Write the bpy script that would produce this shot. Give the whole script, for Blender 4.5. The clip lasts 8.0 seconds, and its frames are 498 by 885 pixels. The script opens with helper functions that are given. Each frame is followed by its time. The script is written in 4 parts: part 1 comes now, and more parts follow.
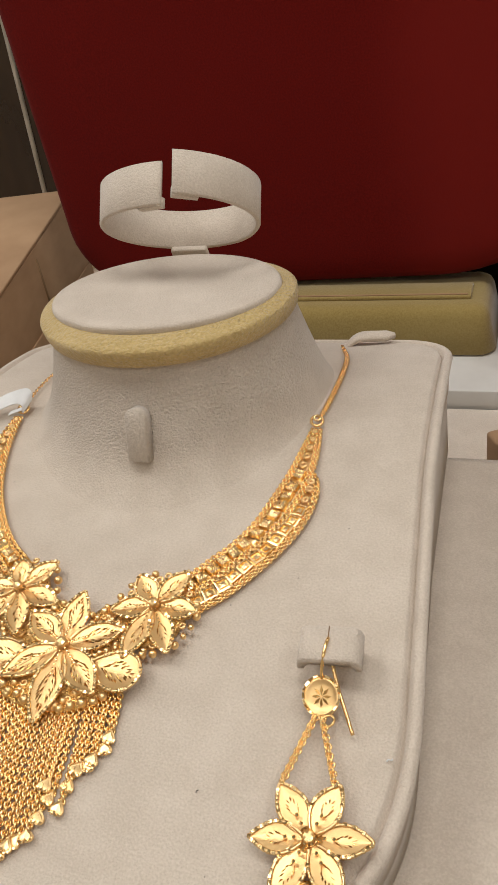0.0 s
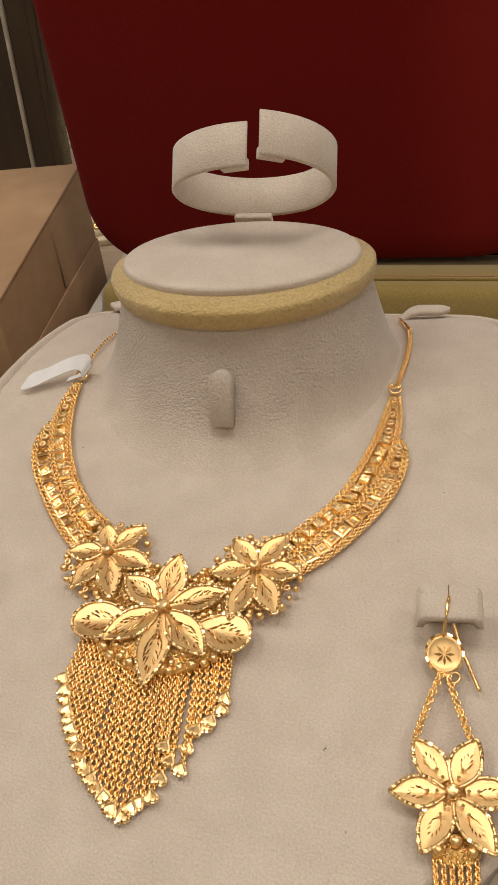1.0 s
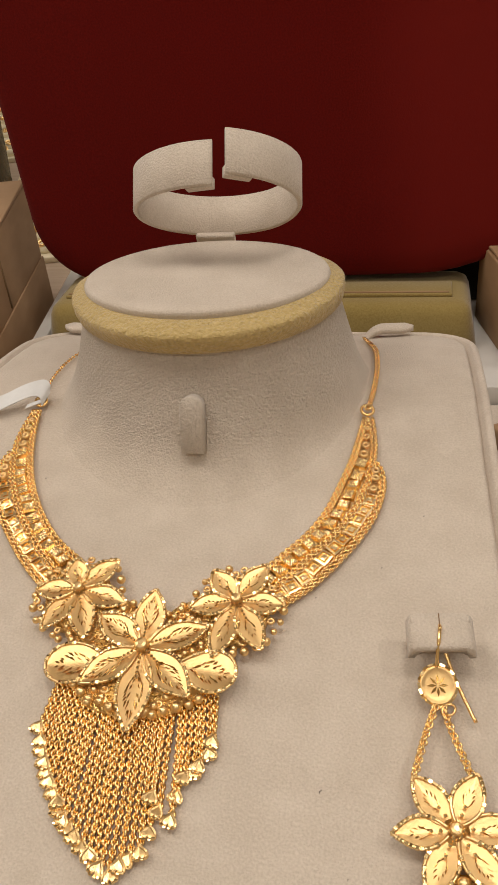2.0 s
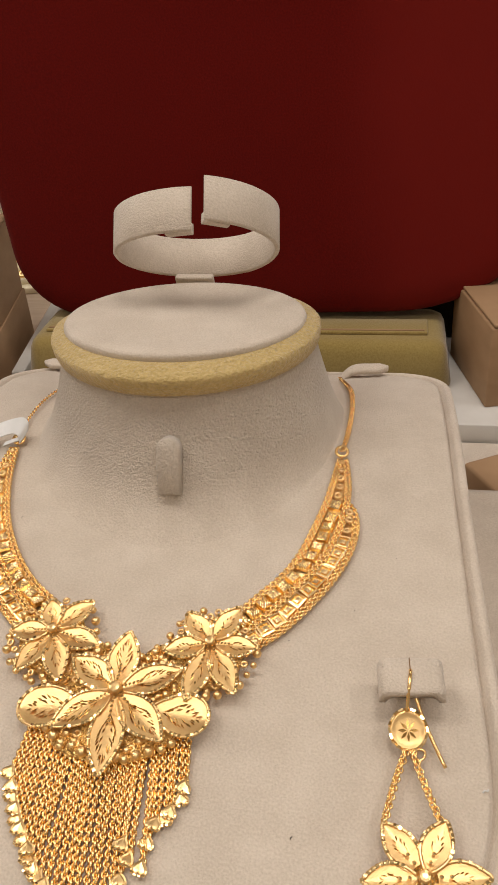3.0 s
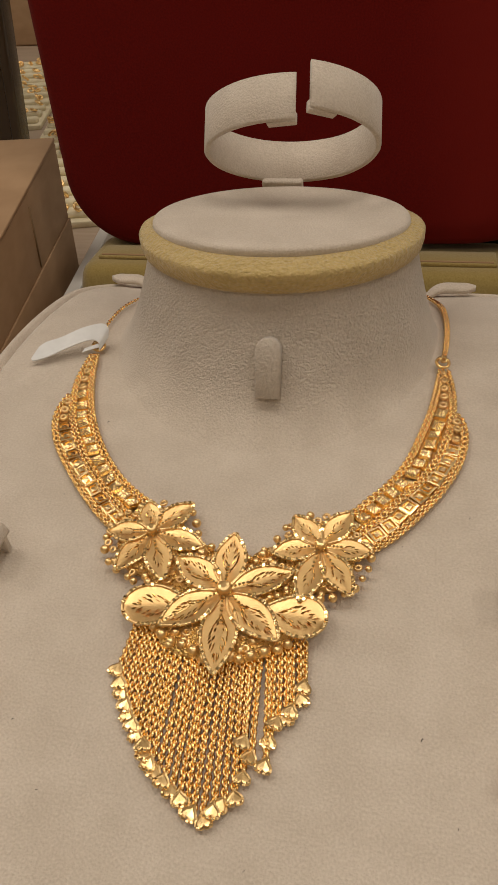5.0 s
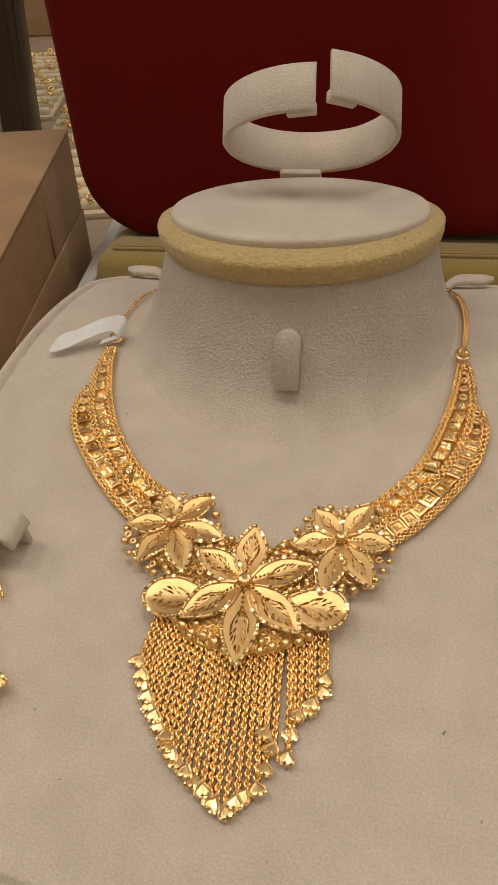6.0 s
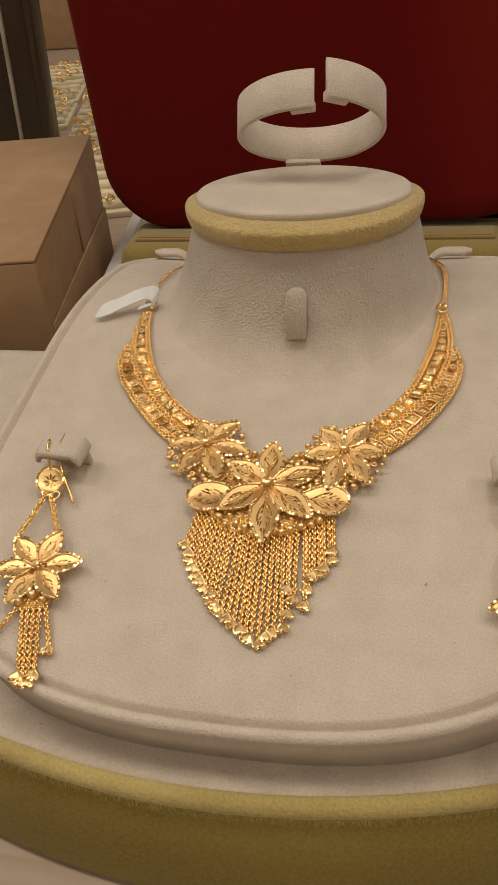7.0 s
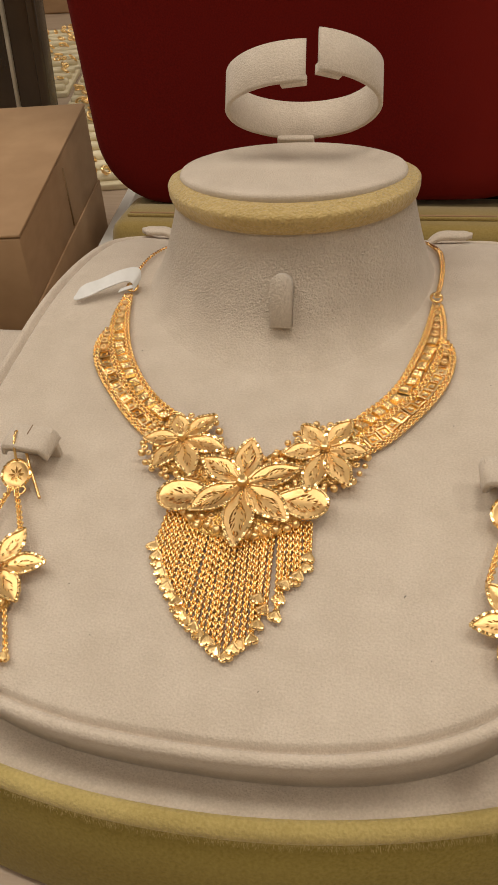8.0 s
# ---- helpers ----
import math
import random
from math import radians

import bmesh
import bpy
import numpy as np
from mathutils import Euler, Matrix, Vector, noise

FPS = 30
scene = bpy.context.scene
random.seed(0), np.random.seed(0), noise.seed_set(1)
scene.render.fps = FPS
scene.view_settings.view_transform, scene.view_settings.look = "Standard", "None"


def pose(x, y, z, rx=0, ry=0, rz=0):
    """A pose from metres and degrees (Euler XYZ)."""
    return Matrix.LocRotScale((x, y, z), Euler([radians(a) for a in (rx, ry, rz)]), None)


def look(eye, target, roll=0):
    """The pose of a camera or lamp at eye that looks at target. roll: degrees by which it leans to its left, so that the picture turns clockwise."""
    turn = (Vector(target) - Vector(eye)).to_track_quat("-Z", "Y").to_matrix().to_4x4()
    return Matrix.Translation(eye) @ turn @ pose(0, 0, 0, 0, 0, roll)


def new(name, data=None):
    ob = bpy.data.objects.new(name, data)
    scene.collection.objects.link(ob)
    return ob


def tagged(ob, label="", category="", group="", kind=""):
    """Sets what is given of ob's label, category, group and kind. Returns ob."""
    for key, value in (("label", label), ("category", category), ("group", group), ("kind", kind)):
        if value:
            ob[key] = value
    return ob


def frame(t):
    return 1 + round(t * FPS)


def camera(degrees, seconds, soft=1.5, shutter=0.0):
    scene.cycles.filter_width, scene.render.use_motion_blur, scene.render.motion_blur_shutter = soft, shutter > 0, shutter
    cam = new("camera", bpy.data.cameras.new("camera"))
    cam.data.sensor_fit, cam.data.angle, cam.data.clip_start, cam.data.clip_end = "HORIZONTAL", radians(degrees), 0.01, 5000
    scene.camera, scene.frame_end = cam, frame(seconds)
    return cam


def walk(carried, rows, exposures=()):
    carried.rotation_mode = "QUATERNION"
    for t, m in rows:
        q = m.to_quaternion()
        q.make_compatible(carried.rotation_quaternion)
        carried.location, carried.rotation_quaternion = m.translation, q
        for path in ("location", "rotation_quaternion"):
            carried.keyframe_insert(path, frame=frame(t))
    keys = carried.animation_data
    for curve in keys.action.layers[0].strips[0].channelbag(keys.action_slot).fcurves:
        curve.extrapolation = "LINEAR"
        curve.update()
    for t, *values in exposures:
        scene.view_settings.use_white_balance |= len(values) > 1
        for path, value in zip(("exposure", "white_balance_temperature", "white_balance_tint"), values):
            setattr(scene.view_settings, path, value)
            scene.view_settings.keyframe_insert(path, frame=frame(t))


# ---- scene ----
cam = camera(34.13, 8.0, 0.85)
PATH = [
    (0, (0.1423, -0.2630, 0.2688), (-0.0054, 0.0802, 0.0180), -10.82),
    (0.2, (0.1177, -0.2610, 0.2626), (-0.0177, 0.0807, 0.0029), -10.75),
    (0.5, (0.1050, -0.2689, 0.2554), (-0.0329, 0.0627, -0.0157), -10.24),
    (0.8, (0.1007, -0.2826, 0.2627), (-0.0278, 0.0653, 0.0079), -8.01),
    (1, (0.0936, -0.2809, 0.2649), (-0.0260, 0.0686, 0.0080), -7.67),
    (1.2, (0.0890, -0.2750, 0.2640), (-0.0208, 0.0775, 0.0067), -8.00),
    (2.3, (0.0790, -0.2730, 0.2650), (-0.0054, 0.0908, 0.0139), -5.50),
    (2.5, (0.0819, -0.2716, 0.2639), (-0.0010, 0.0941, 0.0152), -5.21),
    (2.7, (0.0847, -0.2693, 0.2672), (0.0064, 0.0980, 0.0193), -4.79),
    (3, (0.0818, -0.2731, 0.2715), (0.0043, 0.0974, 0.0281), -4.57),
    (3.2, (0.0821, -0.2718, 0.2692), (0.0034, 0.0972, 0.0240), -5.23),
    (3.5, (0.0773, -0.2728, 0.2683), (0.0009, 0.0974, 0.0241), -4.44),
    (3.7, (0.0692, -0.2739, 0.2618), (-0.0097, 0.0915, 0.0113), -4.83),
    (4, (0.0573, -0.2796, 0.2547), (-0.0245, 0.0861, 0.0056), -4.91),
    (4.2, (0.0508, -0.2817, 0.2499), (-0.0312, 0.0826, -0.0011), -4.58),
    (5.3, (0.0482, -0.2791, 0.2471), (-0.0320, 0.0804, -0.0114), -3.58),
    (5.5, (0.0507, -0.2806, 0.2488), (-0.0292, 0.0795, -0.0089), -3.99),
    (5.7, (0.0501, -0.2810, 0.2502), (-0.0310, 0.0786, -0.0078), -4.17),
    (6, (0.0446, -0.2800, 0.2472), (-0.0401, 0.0764, -0.0141), -3.97),
    (6.2, (0.0413, -0.2810, 0.2509), (-0.0425, 0.0754, -0.0107), -4.00),
    (6.5, (0.0470, -0.3054, 0.2539), (-0.0401, 0.0528, -0.0042), -6.36),
    (6.8, (0.0572, -0.3386, 0.2589), (-0.0278, 0.0219, 0.0033), -5.81),
    (7, (0.0532, -0.3439, 0.2598), (-0.0360, 0.0135, 0.0013), -5.72),
    (7.2, (0.0508, -0.3435, 0.2574), (-0.0435, 0.0145, 0.0017), -5.83),
    (7.5, (0.0601, -0.3409, 0.2513), (-0.0298, 0.0179, -0.0050), -6.02),
    (7.8, (0.0634, -0.3355, 0.2614), (-0.0169, 0.0243, 0.0032), -4.97),
    (8, (0.0598, -0.3244, 0.2563), (-0.0318, 0.0237, -0.0137), -4.96),
]
walk(cam, [(t, look(eye, target, roll)) for t, eye, target, roll in PATH], [(0, 0.22, 5530, 5), (1, 0.02, 6000, 8.5), (2.5, 0.10, 6050, 8), (3.4, 0.17, 5850, 9), (4, -0.10, 6100, 6.5), (5.5, -0.27, 6200, 7.5), (6.5, -0.23, 6250, 7), (7, -0.18, 6300, 6.5), (7.5, 0.01, 6300, 6.5), (8, 0.04, 6250, 6.5)])

# ---- world and lights ----
world = bpy.data.worlds.new("shop_air")
scene.world = world
world.use_nodes = True
world.node_tree.nodes["Background"].inputs[0].default_value = (1.0, 0.86, 0.68, 1)
world.node_tree.nodes["Background"].inputs[1].default_value = 0.22


def area_lamp(name, eye, target, sx, sy, watts, colour):
    data = bpy.data.lights.new(name, "AREA")
    data.shape, data.size, data.size_y, data.energy, data.color = "RECTANGLE", sx, sy, watts, colour
    ob = new(name, data)
    ob.matrix_world = look(eye, target)
    return ob


WARM = (1.0, 0.87, 0.74)
for px in (-0.75, 0.2, 1.15):
    for py in (-1.35, -0.15):
        area_lamp("unseen_panel_light", (px, py, 1.70), (px, py + 0.1, 0.0), 0.42, 0.42, 3.3 if py < -1 else 6.3, WARM)
area_lamp("unseen_panel_light", (-1.5, 0.3, 1.70), (-1.1, 0.2, 0.0), 0.7, 1.8, 15, WARM)
# unseen lamp, added so that flat, upward-facing gold reflects something bright
area_lamp("unseen_panel_light", (0.3, 1.45, 1.70), (0.1, 0.5, 0.0), 1.6, 0.7, 13, WARM)


# ---- materials ----
def nodes_of(name):
    m = bpy.data.materials.new(name)
    m.use_nodes = True
    nt = m.node_tree
    return m, nt, nt.nodes["Principled BSDF"]


def link(nt, a, ao, b, bi):
    nt.links.new(a.outputs[ao], b.inputs[bi])


def fabric(name, dark, light, grain=900.0, blotch=18.0, bump=0.35, distance=0.0006, rough=0.95, sheen=0.4, crush=0.0, contrast=(0.35, 0.68), fade=None):
    """Napped cloth: fine grain, larger blotches where the nap lies another way, fine relief."""
    m, nt, b = nodes_of(name)
    co = nt.nodes.new("ShaderNodeTexCoord")
    n1 = nt.nodes.new("ShaderNodeTexNoise")
    n1.inputs["Scale"].default_value, n1.inputs["Detail"].default_value = grain, 3
    n2 = nt.nodes.new("ShaderNodeTexNoise")
    n2.inputs["Scale"].default_value, n2.inputs["Detail"].default_value = blotch, 4
    for n in (n1, n2):
        link(nt, co, "Object", n, "Vector")
    mix = nt.nodes.new("ShaderNodeMath")
    mix.operation = "ADD"
    h1 = nt.nodes.new("ShaderNodeMath")
    h1.operation, h1.inputs[1].default_value = "MULTIPLY", 0.6
    h2 = nt.nodes.new("ShaderNodeMath")
    h2.operation, h2.inputs[1].default_value = "MULTIPLY", 0.4
    link(nt, n1, "Fac", h1, 0), link(nt, n2, "Fac", h2, 0)
    link(nt, h1, 0, mix, 0), link(nt, h2, 0, mix, 1)
    ramp = nt.nodes.new("ShaderNodeValToRGB")
    ramp.color_ramp.elements[0].position, ramp.color_ramp.elements[0].color = contrast[0], (*dark, 1)
    ramp.color_ramp.elements[1].position, ramp.color_ramp.elements[1].color = contrast[1], (*light, 1)
    link(nt, mix, 0, ramp, "Fac"), link(nt, ramp, "Color", b, "Base Color")
    height = n1
    if crush:
        n3 = nt.nodes.new("ShaderNodeTexNoise")
        n3.inputs["Scale"].default_value, n3.inputs["Detail"].default_value = crush, 5
        n3.inputs["Distortion"].default_value = 0.4
        link(nt, co, "Object", n3, "Vector")
        add = nt.nodes.new("ShaderNodeMath")
        add.operation = "MULTIPLY_ADD"
        add.inputs[1].default_value = 0.35
        link(nt, n1, "Fac", add, 0), link(nt, n3, "Fac", add, 2)
        height = add
        if fade:
            # the crushed nap runs out towards the foot of the neck
            sep = nt.nodes.new("ShaderNodeSeparateXYZ")
            mr = nt.nodes.new("ShaderNodeMapRange")
            mr.inputs["From Min"].default_value, mr.inputs["From Max"].default_value = fade
            scaled = nt.nodes.new("ShaderNodeMath")
            scaled.operation = "MULTIPLY"
            link(nt, co, "Object", sep, "Vector"), link(nt, sep, "Z", mr, "Value")
            link(nt, n3, "Fac", scaled, 0), link(nt, mr, "Result", scaled, 1), link(nt, scaled, 0, add, 2)
    bp = nt.nodes.new("ShaderNodeBump")
    bp.inputs["Strength"].default_value, bp.inputs["Distance"].default_value = bump, distance
    nt.links.new(height.outputs[0], bp.inputs["Height"])
    link(nt, bp, "Normal", b, "Normal")
    b.inputs["Roughness"].default_value, b.inputs["Sheen Weight"].default_value, b.inputs["Sheen Roughness"].default_value = rough, sheen, 0.5
    b.inputs["Specular IOR Level"].default_value = 0.15
    return m


def metal(name, colour, rough, grain=1500.0, bump=0.08, spread=0.08, distance=0.0001):
    m, nt, b = nodes_of(name)
    b.inputs["Metallic"].default_value, b.inputs["Base Color"].default_value = 1.0, (*colour, 1)
    co = nt.nodes.new("ShaderNodeTexCoord")
    n = nt.nodes.new("ShaderNodeTexNoise")
    n.inputs["Scale"].default_value, n.inputs["Detail"].default_value = grain, 3
    link(nt, co, "Object", n, "Vector")
    mr = nt.nodes.new("ShaderNodeMapRange")
    mr.inputs["To Min"].default_value, mr.inputs["To Max"].default_value = rough - spread, rough + spread
    link(nt, n, "Fac", mr, "Value"), link(nt, mr, "Result", b, "Roughness")
    bp = nt.nodes.new("ShaderNodeBump")
    bp.inputs["Strength"].default_value, bp.inputs["Distance"].default_value = bump, distance
    link(nt, n, "Fac", bp, "Height"), link(nt, bp, "Normal", b, "Normal")
    return m


def plain(name, dark, light, rough, scale=30.0, bump=0.1, stretch=(1, 1, 1), distance=0.001, coat=0.0):
    m, nt, b = nodes_of(name)
    co = nt.nodes.new("ShaderNodeTexCoord")
    mp = nt.nodes.new("ShaderNodeMapping")
    mp.inputs["Scale"].default_value = stretch
    n = nt.nodes.new("ShaderNodeTexNoise")
    n.inputs["Scale"].default_value, n.inputs["Detail"].default_value = scale, 6
    link(nt, co, "Object", mp, "Vector"), link(nt, mp, "Vector", n, "Vector")
    ramp = nt.nodes.new("ShaderNodeValToRGB")
    ramp.color_ramp.elements[0].position, ramp.color_ramp.elements[0].color = 0.3, (*dark, 1)
    ramp.color_ramp.elements[1].position, ramp.color_ramp.elements[1].color = 0.7, (*light, 1)
    link(nt, n, "Fac", ramp, "Fac"), link(nt, ramp, "Color", b, "Base Color")
    bp = nt.nodes.new("ShaderNodeBump")
    bp.inputs["Strength"].default_value, bp.inputs["Distance"].default_value = bump, distance
    link(nt, n, "Fac", bp, "Height"), link(nt, bp, "Normal", b, "Normal")
    b.inputs["Roughness"].default_value, b.inputs["Coat Weight"].default_value = rough, coat
    return m


SUEDE = fabric("cream_suede", (0.592, 0.507, 0.413), (0.712, 0.623, 0.523), grain=1400.0, blotch=75.0, bump=0.55, distance=0.0009, contrast=(0.38, 0.64))
SUEDE_CRUSHED = fabric("cream_suede_crushed", (0.592, 0.507, 0.413), (0.712, 0.623, 0.523), grain=1400.0, blotch=75.0, crush=950.0, bump=0.95, distance=0.0016, contrast=(0.38, 0.64), fade=(0.053, 0.066))
SUEDE_TAB = fabric("cream_suede_tab", (0.565, 0.49, 0.405), (0.705, 0.625, 0.53), crush=1000.0, bump=0.8, distance=0.0009)
SUEDE_YELLOW = fabric("yellow_suede", (0.54, 0.385, 0.135), (0.72, 0.55, 0.25), crush=650.0, bump=1.0, distance=0.0018, blotch=30)
# yellower, paler olive: light on the upward-facing edge put into the colour
LIT_VELVET = fabric("lit_olive_velvet", (0.45, 0.35, 0.12), (0.60, 0.48, 0.19), blotch=40, bump=0.7, distance=0.001, sheen=0.3)
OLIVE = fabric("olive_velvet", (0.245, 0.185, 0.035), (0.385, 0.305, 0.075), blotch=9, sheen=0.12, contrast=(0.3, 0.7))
MUSTARD = fabric("mustard_velvet", (0.27, 0.19, 0.05), (0.36, 0.27, 0.09), blotch=12, sheen=0.5)
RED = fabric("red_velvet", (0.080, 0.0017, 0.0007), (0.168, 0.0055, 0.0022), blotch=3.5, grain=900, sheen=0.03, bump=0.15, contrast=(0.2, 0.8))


def painted_sheen(m, x0, x1, turned):
    """Paints sheen into the colour beyond a soft, uneven line across the object's x."""
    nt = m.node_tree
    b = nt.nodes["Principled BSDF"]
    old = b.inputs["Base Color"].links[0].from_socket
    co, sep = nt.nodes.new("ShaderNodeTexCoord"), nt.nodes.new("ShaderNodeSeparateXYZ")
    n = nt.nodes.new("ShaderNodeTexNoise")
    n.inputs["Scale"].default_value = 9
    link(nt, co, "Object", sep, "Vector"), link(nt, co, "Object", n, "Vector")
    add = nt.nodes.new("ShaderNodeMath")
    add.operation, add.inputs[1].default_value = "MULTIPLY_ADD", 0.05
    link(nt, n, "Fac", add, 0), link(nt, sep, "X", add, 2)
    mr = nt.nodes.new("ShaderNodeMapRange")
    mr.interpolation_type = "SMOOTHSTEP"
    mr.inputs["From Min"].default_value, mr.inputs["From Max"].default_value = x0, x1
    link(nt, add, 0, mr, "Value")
    # turned is the lighter red painted for the sheen
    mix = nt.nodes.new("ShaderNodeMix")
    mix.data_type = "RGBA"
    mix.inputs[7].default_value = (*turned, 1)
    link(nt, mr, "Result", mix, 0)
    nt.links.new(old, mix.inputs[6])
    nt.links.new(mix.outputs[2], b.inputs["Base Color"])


# the lid's view-dependent sheen on one side, fixed here as a lighter red
painted_sheen(RED, 0.06, 0.12, (0.168, 0.0085, 0.0050))
GOLD_SATIN = metal("gold_satin", (0.91, 0.62, 0.275), 0.36, 2600, 0.45, 0.08, 0.00015)
GOLD_BRIGHT = metal("gold_bright_cut", (1.0, 0.76, 0.38), 0.18, 900, 0.05, 0.05)
GOLD_CHAIN = metal("gold_chain", (1.0, 0.70, 0.30), 0.22, 900, 0.05)
GOLD_LINK = metal("gold_square_link", (1.0, 0.75, 0.37), 0.24, 1600, 0.25, 0.06, 0.0002)
GOLD_CHARM = metal("gold_charm", (1.0, 0.71, 0.33), 0.30, 900, 0.1)
GOLD_FILIGREE = metal("gold_filigree", (1.0, 0.67, 0.24), 0.28, 1100, 1.0, 0.06, 0.0012)
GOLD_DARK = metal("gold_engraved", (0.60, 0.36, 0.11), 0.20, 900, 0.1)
PAPER = plain("white_paper", (0.74, 0.74, 0.73), (0.82, 0.82, 0.81), 0.6, 200, 0.05)
WHITE = plain("white_laminate", (0.62, 0.60, 0.56), (0.70, 0.68, 0.64), 0.35, 40, 0.03)
CARD = plain("brown_card", (0.35, 0.215, 0.110), (0.41, 0.26, 0.140), 0.7, 45, 0.05, (1, 1, 2))
CARD_INNER = plain("tan_card", (0.22, 0.13, 0.06), (0.27, 0.17, 0.08), 0.8, 60, 0.15)
DARK_PANEL = plain("dark_lacquer", (0.020, 0.011, 0.005), (0.058, 0.034, 0.016), 0.26, 12, 0.06, (1, 1, 0.3), coat=0.12)
# near-black for the block that stands for shade
SHADE_DARK = fabric("shade_dark", (0.010, 0.008, 0.006), (0.030, 0.024, 0.018), blotch=20, sheen=0.1)
# pale tone painted for a reflected streak
PALE_STREAK = plain("pale_reflected_streak", (0.30, 0.26, 0.20), (0.50, 0.45, 0.37), 0.35, 40)
CREAM_TRAY = plain("cream_tray_cloth", (0.64, 0.555, 0.36), (0.80, 0.72, 0.52), 0.85, 60)
COUNTER = plain("pale_wood_laminate", (0.36, 0.27, 0.19), (0.46, 0.36, 0.27), 0.45, 22, 0.1, (0.6, 9, 1))
WALL = plain("beige_wall_paint", (0.70, 0.64, 0.55), (0.78, 0.72, 0.63), 0.8, 8, 0.1)
CEILING = plain("ceiling_paint", (0.74, 0.70, 0.64), (0.80, 0.76, 0.70), 0.9, 8, 0.05)
FLOOR = plain("floor_tile", (0.20, 0.16, 0.12), (0.26, 0.21, 0.16), 0.4, 6, 0.05)
LINT = plain("dark_lint", (0.06, 0.05, 0.04), (0.10, 0.085, 0.07), 0.9, 200)
LINT_WHITE = plain("white_lint", (0.7, 0.7, 0.7), (0.8, 0.8, 0.8), 0.9, 200)


# ---- building helpers ----
def mesh_of(name, verts, faces, material, smooth=True):
    me = bpy.data.meshes.new(name)
    me.from_pydata([tuple(v) for v in verts], [], [tuple(int(i) for i in f) for f in faces])
    for m in material if isinstance(material, (list, tuple)) else [material]:
        me.materials.append(m)
    me.polygons.foreach_set("use_smooth", [smooth] * len(me.polygons))
    me.update()
    return me


def part(name, data, material, parent, label="", smooth=True):
    """Links (verts, faces), a bmesh or a mesh as ONE object under parent."""
    if isinstance(data, bmesh.types.BMesh):
        me = bpy.data.meshes.new(name)
        data.normal_update()
        data.to_mesh(me), data.free()
        me.materials.append(material)
        me.polygons.foreach_set("use_smooth", [smooth] * len(me.polygons))
    elif isinstance(data, bpy.types.Mesh):
        me = data
    else:
        me = mesh_of(name, data[0], data[1], material, smooth)
    ob = new(name, me)
    if parent:
        ob.parent = parent
    if label:
        tagged(ob, label)
    return ob


def empty(name, m, label, category, group="", kind=""):
    ob = new(name)
    ob.empty_display_size = 0.01
    ob.matrix_world = m
    return tagged(ob, label, category, group, kind)


def box_bm(sx, sy, sz, at=(0, 0, 0), bevel=0.0, segments=2, turn=None):
    bm = bmesh.new()
    bmesh.ops.create_cube(bm, size=1.0, matrix=Matrix.Diagonal((sx, sy, sz, 1)))
    if bevel:
        bmesh.ops.bevel(bm, geom=bm.edges[:], offset=bevel, segments=segments, profile=0.5, affect="EDGES")
    m = Matrix.Translation(at)
    if turn is not None:
        m = m @ turn
    bmesh.ops.transform(bm, matrix=m, verts=bm.verts[:])
    return bm


def ball_bm(r, at, sx=1.0, sy=1.0, sz=1.0, level=2):
    bm = bmesh.new()
    bmesh.ops.create_icosphere(bm, subdivisions=level, radius=r, matrix=Matrix.Translation(at) @ Matrix.Diagonal((sx, sy, sz, 1)))
    return bm


def loft(rings, closed=True, cap_start=False, cap_end=False):
    """Verts and faces of a skin over rings of equal length."""
    n, verts, faces = len(rings[0]), [], []
    for r in rings:
        verts.extend(r)
    for i in range(len(rings) - 1):
        for j in range(n if closed else n - 1):
            k = (j + 1) % n
            faces.append((i * n + j, i * n + k, (i + 1) * n + k, (i + 1) * n + j))
    if cap_start:
        faces.append(tuple(reversed(range(n))))
    if cap_end:
        faces.append(tuple((len(rings) - 1) * n + j for j in range(n)))
    return verts, faces


def spline(points, steps):
    """A smooth curve through the points, as evenly spaced places."""
    p = np.array(points, float)
    p = np.vstack([2 * p[0] - p[1], p, 2 * p[-1] - p[-2]])
    out = []
    for i in range(1, len(p) - 2):
        for s in np.linspace(0, 1, 24, endpoint=False):
            a, b, c, d = p[i - 1], p[i], p[i + 1], p[i + 2]
            out.append(0.5 * (2 * b + (c - a) * s + (2 * a - 5 * b + 4 * c - d) * s**2 + (3 * b - a - 3 * c + d) * s**3))
    out.append(p[-2])
    out = np.array(out)
    run = np.r_[0, np.cumsum(np.linalg.norm(np.diff(out, axis=0), axis=1))]
    at = np.linspace(0, run[-1], steps)
    return np.stack([np.interp(at, run, out[:, k]) for k in range(out.shape[1])], 1)


def length_of(points):
    return float(np.linalg.norm(np.diff(points, axis=0), axis=1).sum())


def tube(points, r, sides=8, taper=None):
    """A round wire along the points."""
    p = np.array(points, float)
    rings, last = [], None
    up = np.array([0.0, 0.0, 1.0])
    for i in range(len(p)):
        d = p[min(i + 1, len(p) - 1)] - p[max(i - 1, 0)]
        d /= np.linalg.norm(d) + 1e-12
        if last is None:
            last = np.cross(d, up)
            if np.linalg.norm(last) < 0.1:
                last = np.cross(d, (1.0, 0.0, 0.0))
        side = last - d * (last @ d)
        side /= np.linalg.norm(side) + 1e-12
        last = side
        top = np.cross(side, d)
        rr = r * (taper[i] if taper is not None else 1.0)
        rings.append([p[i] + rr * (math.cos(a) * side + math.sin(a) * top) for a in np.linspace(0, 2 * math.pi, sides, endpoint=False)])
    return loft(rings, True, True, True)


def join(*pieces):
    verts, faces = [], []
    for v, f in pieces:
        o = len(verts)
        verts.extend(v)
        faces.extend([tuple(i + o for i in q) for q in f])
    return verts, faces


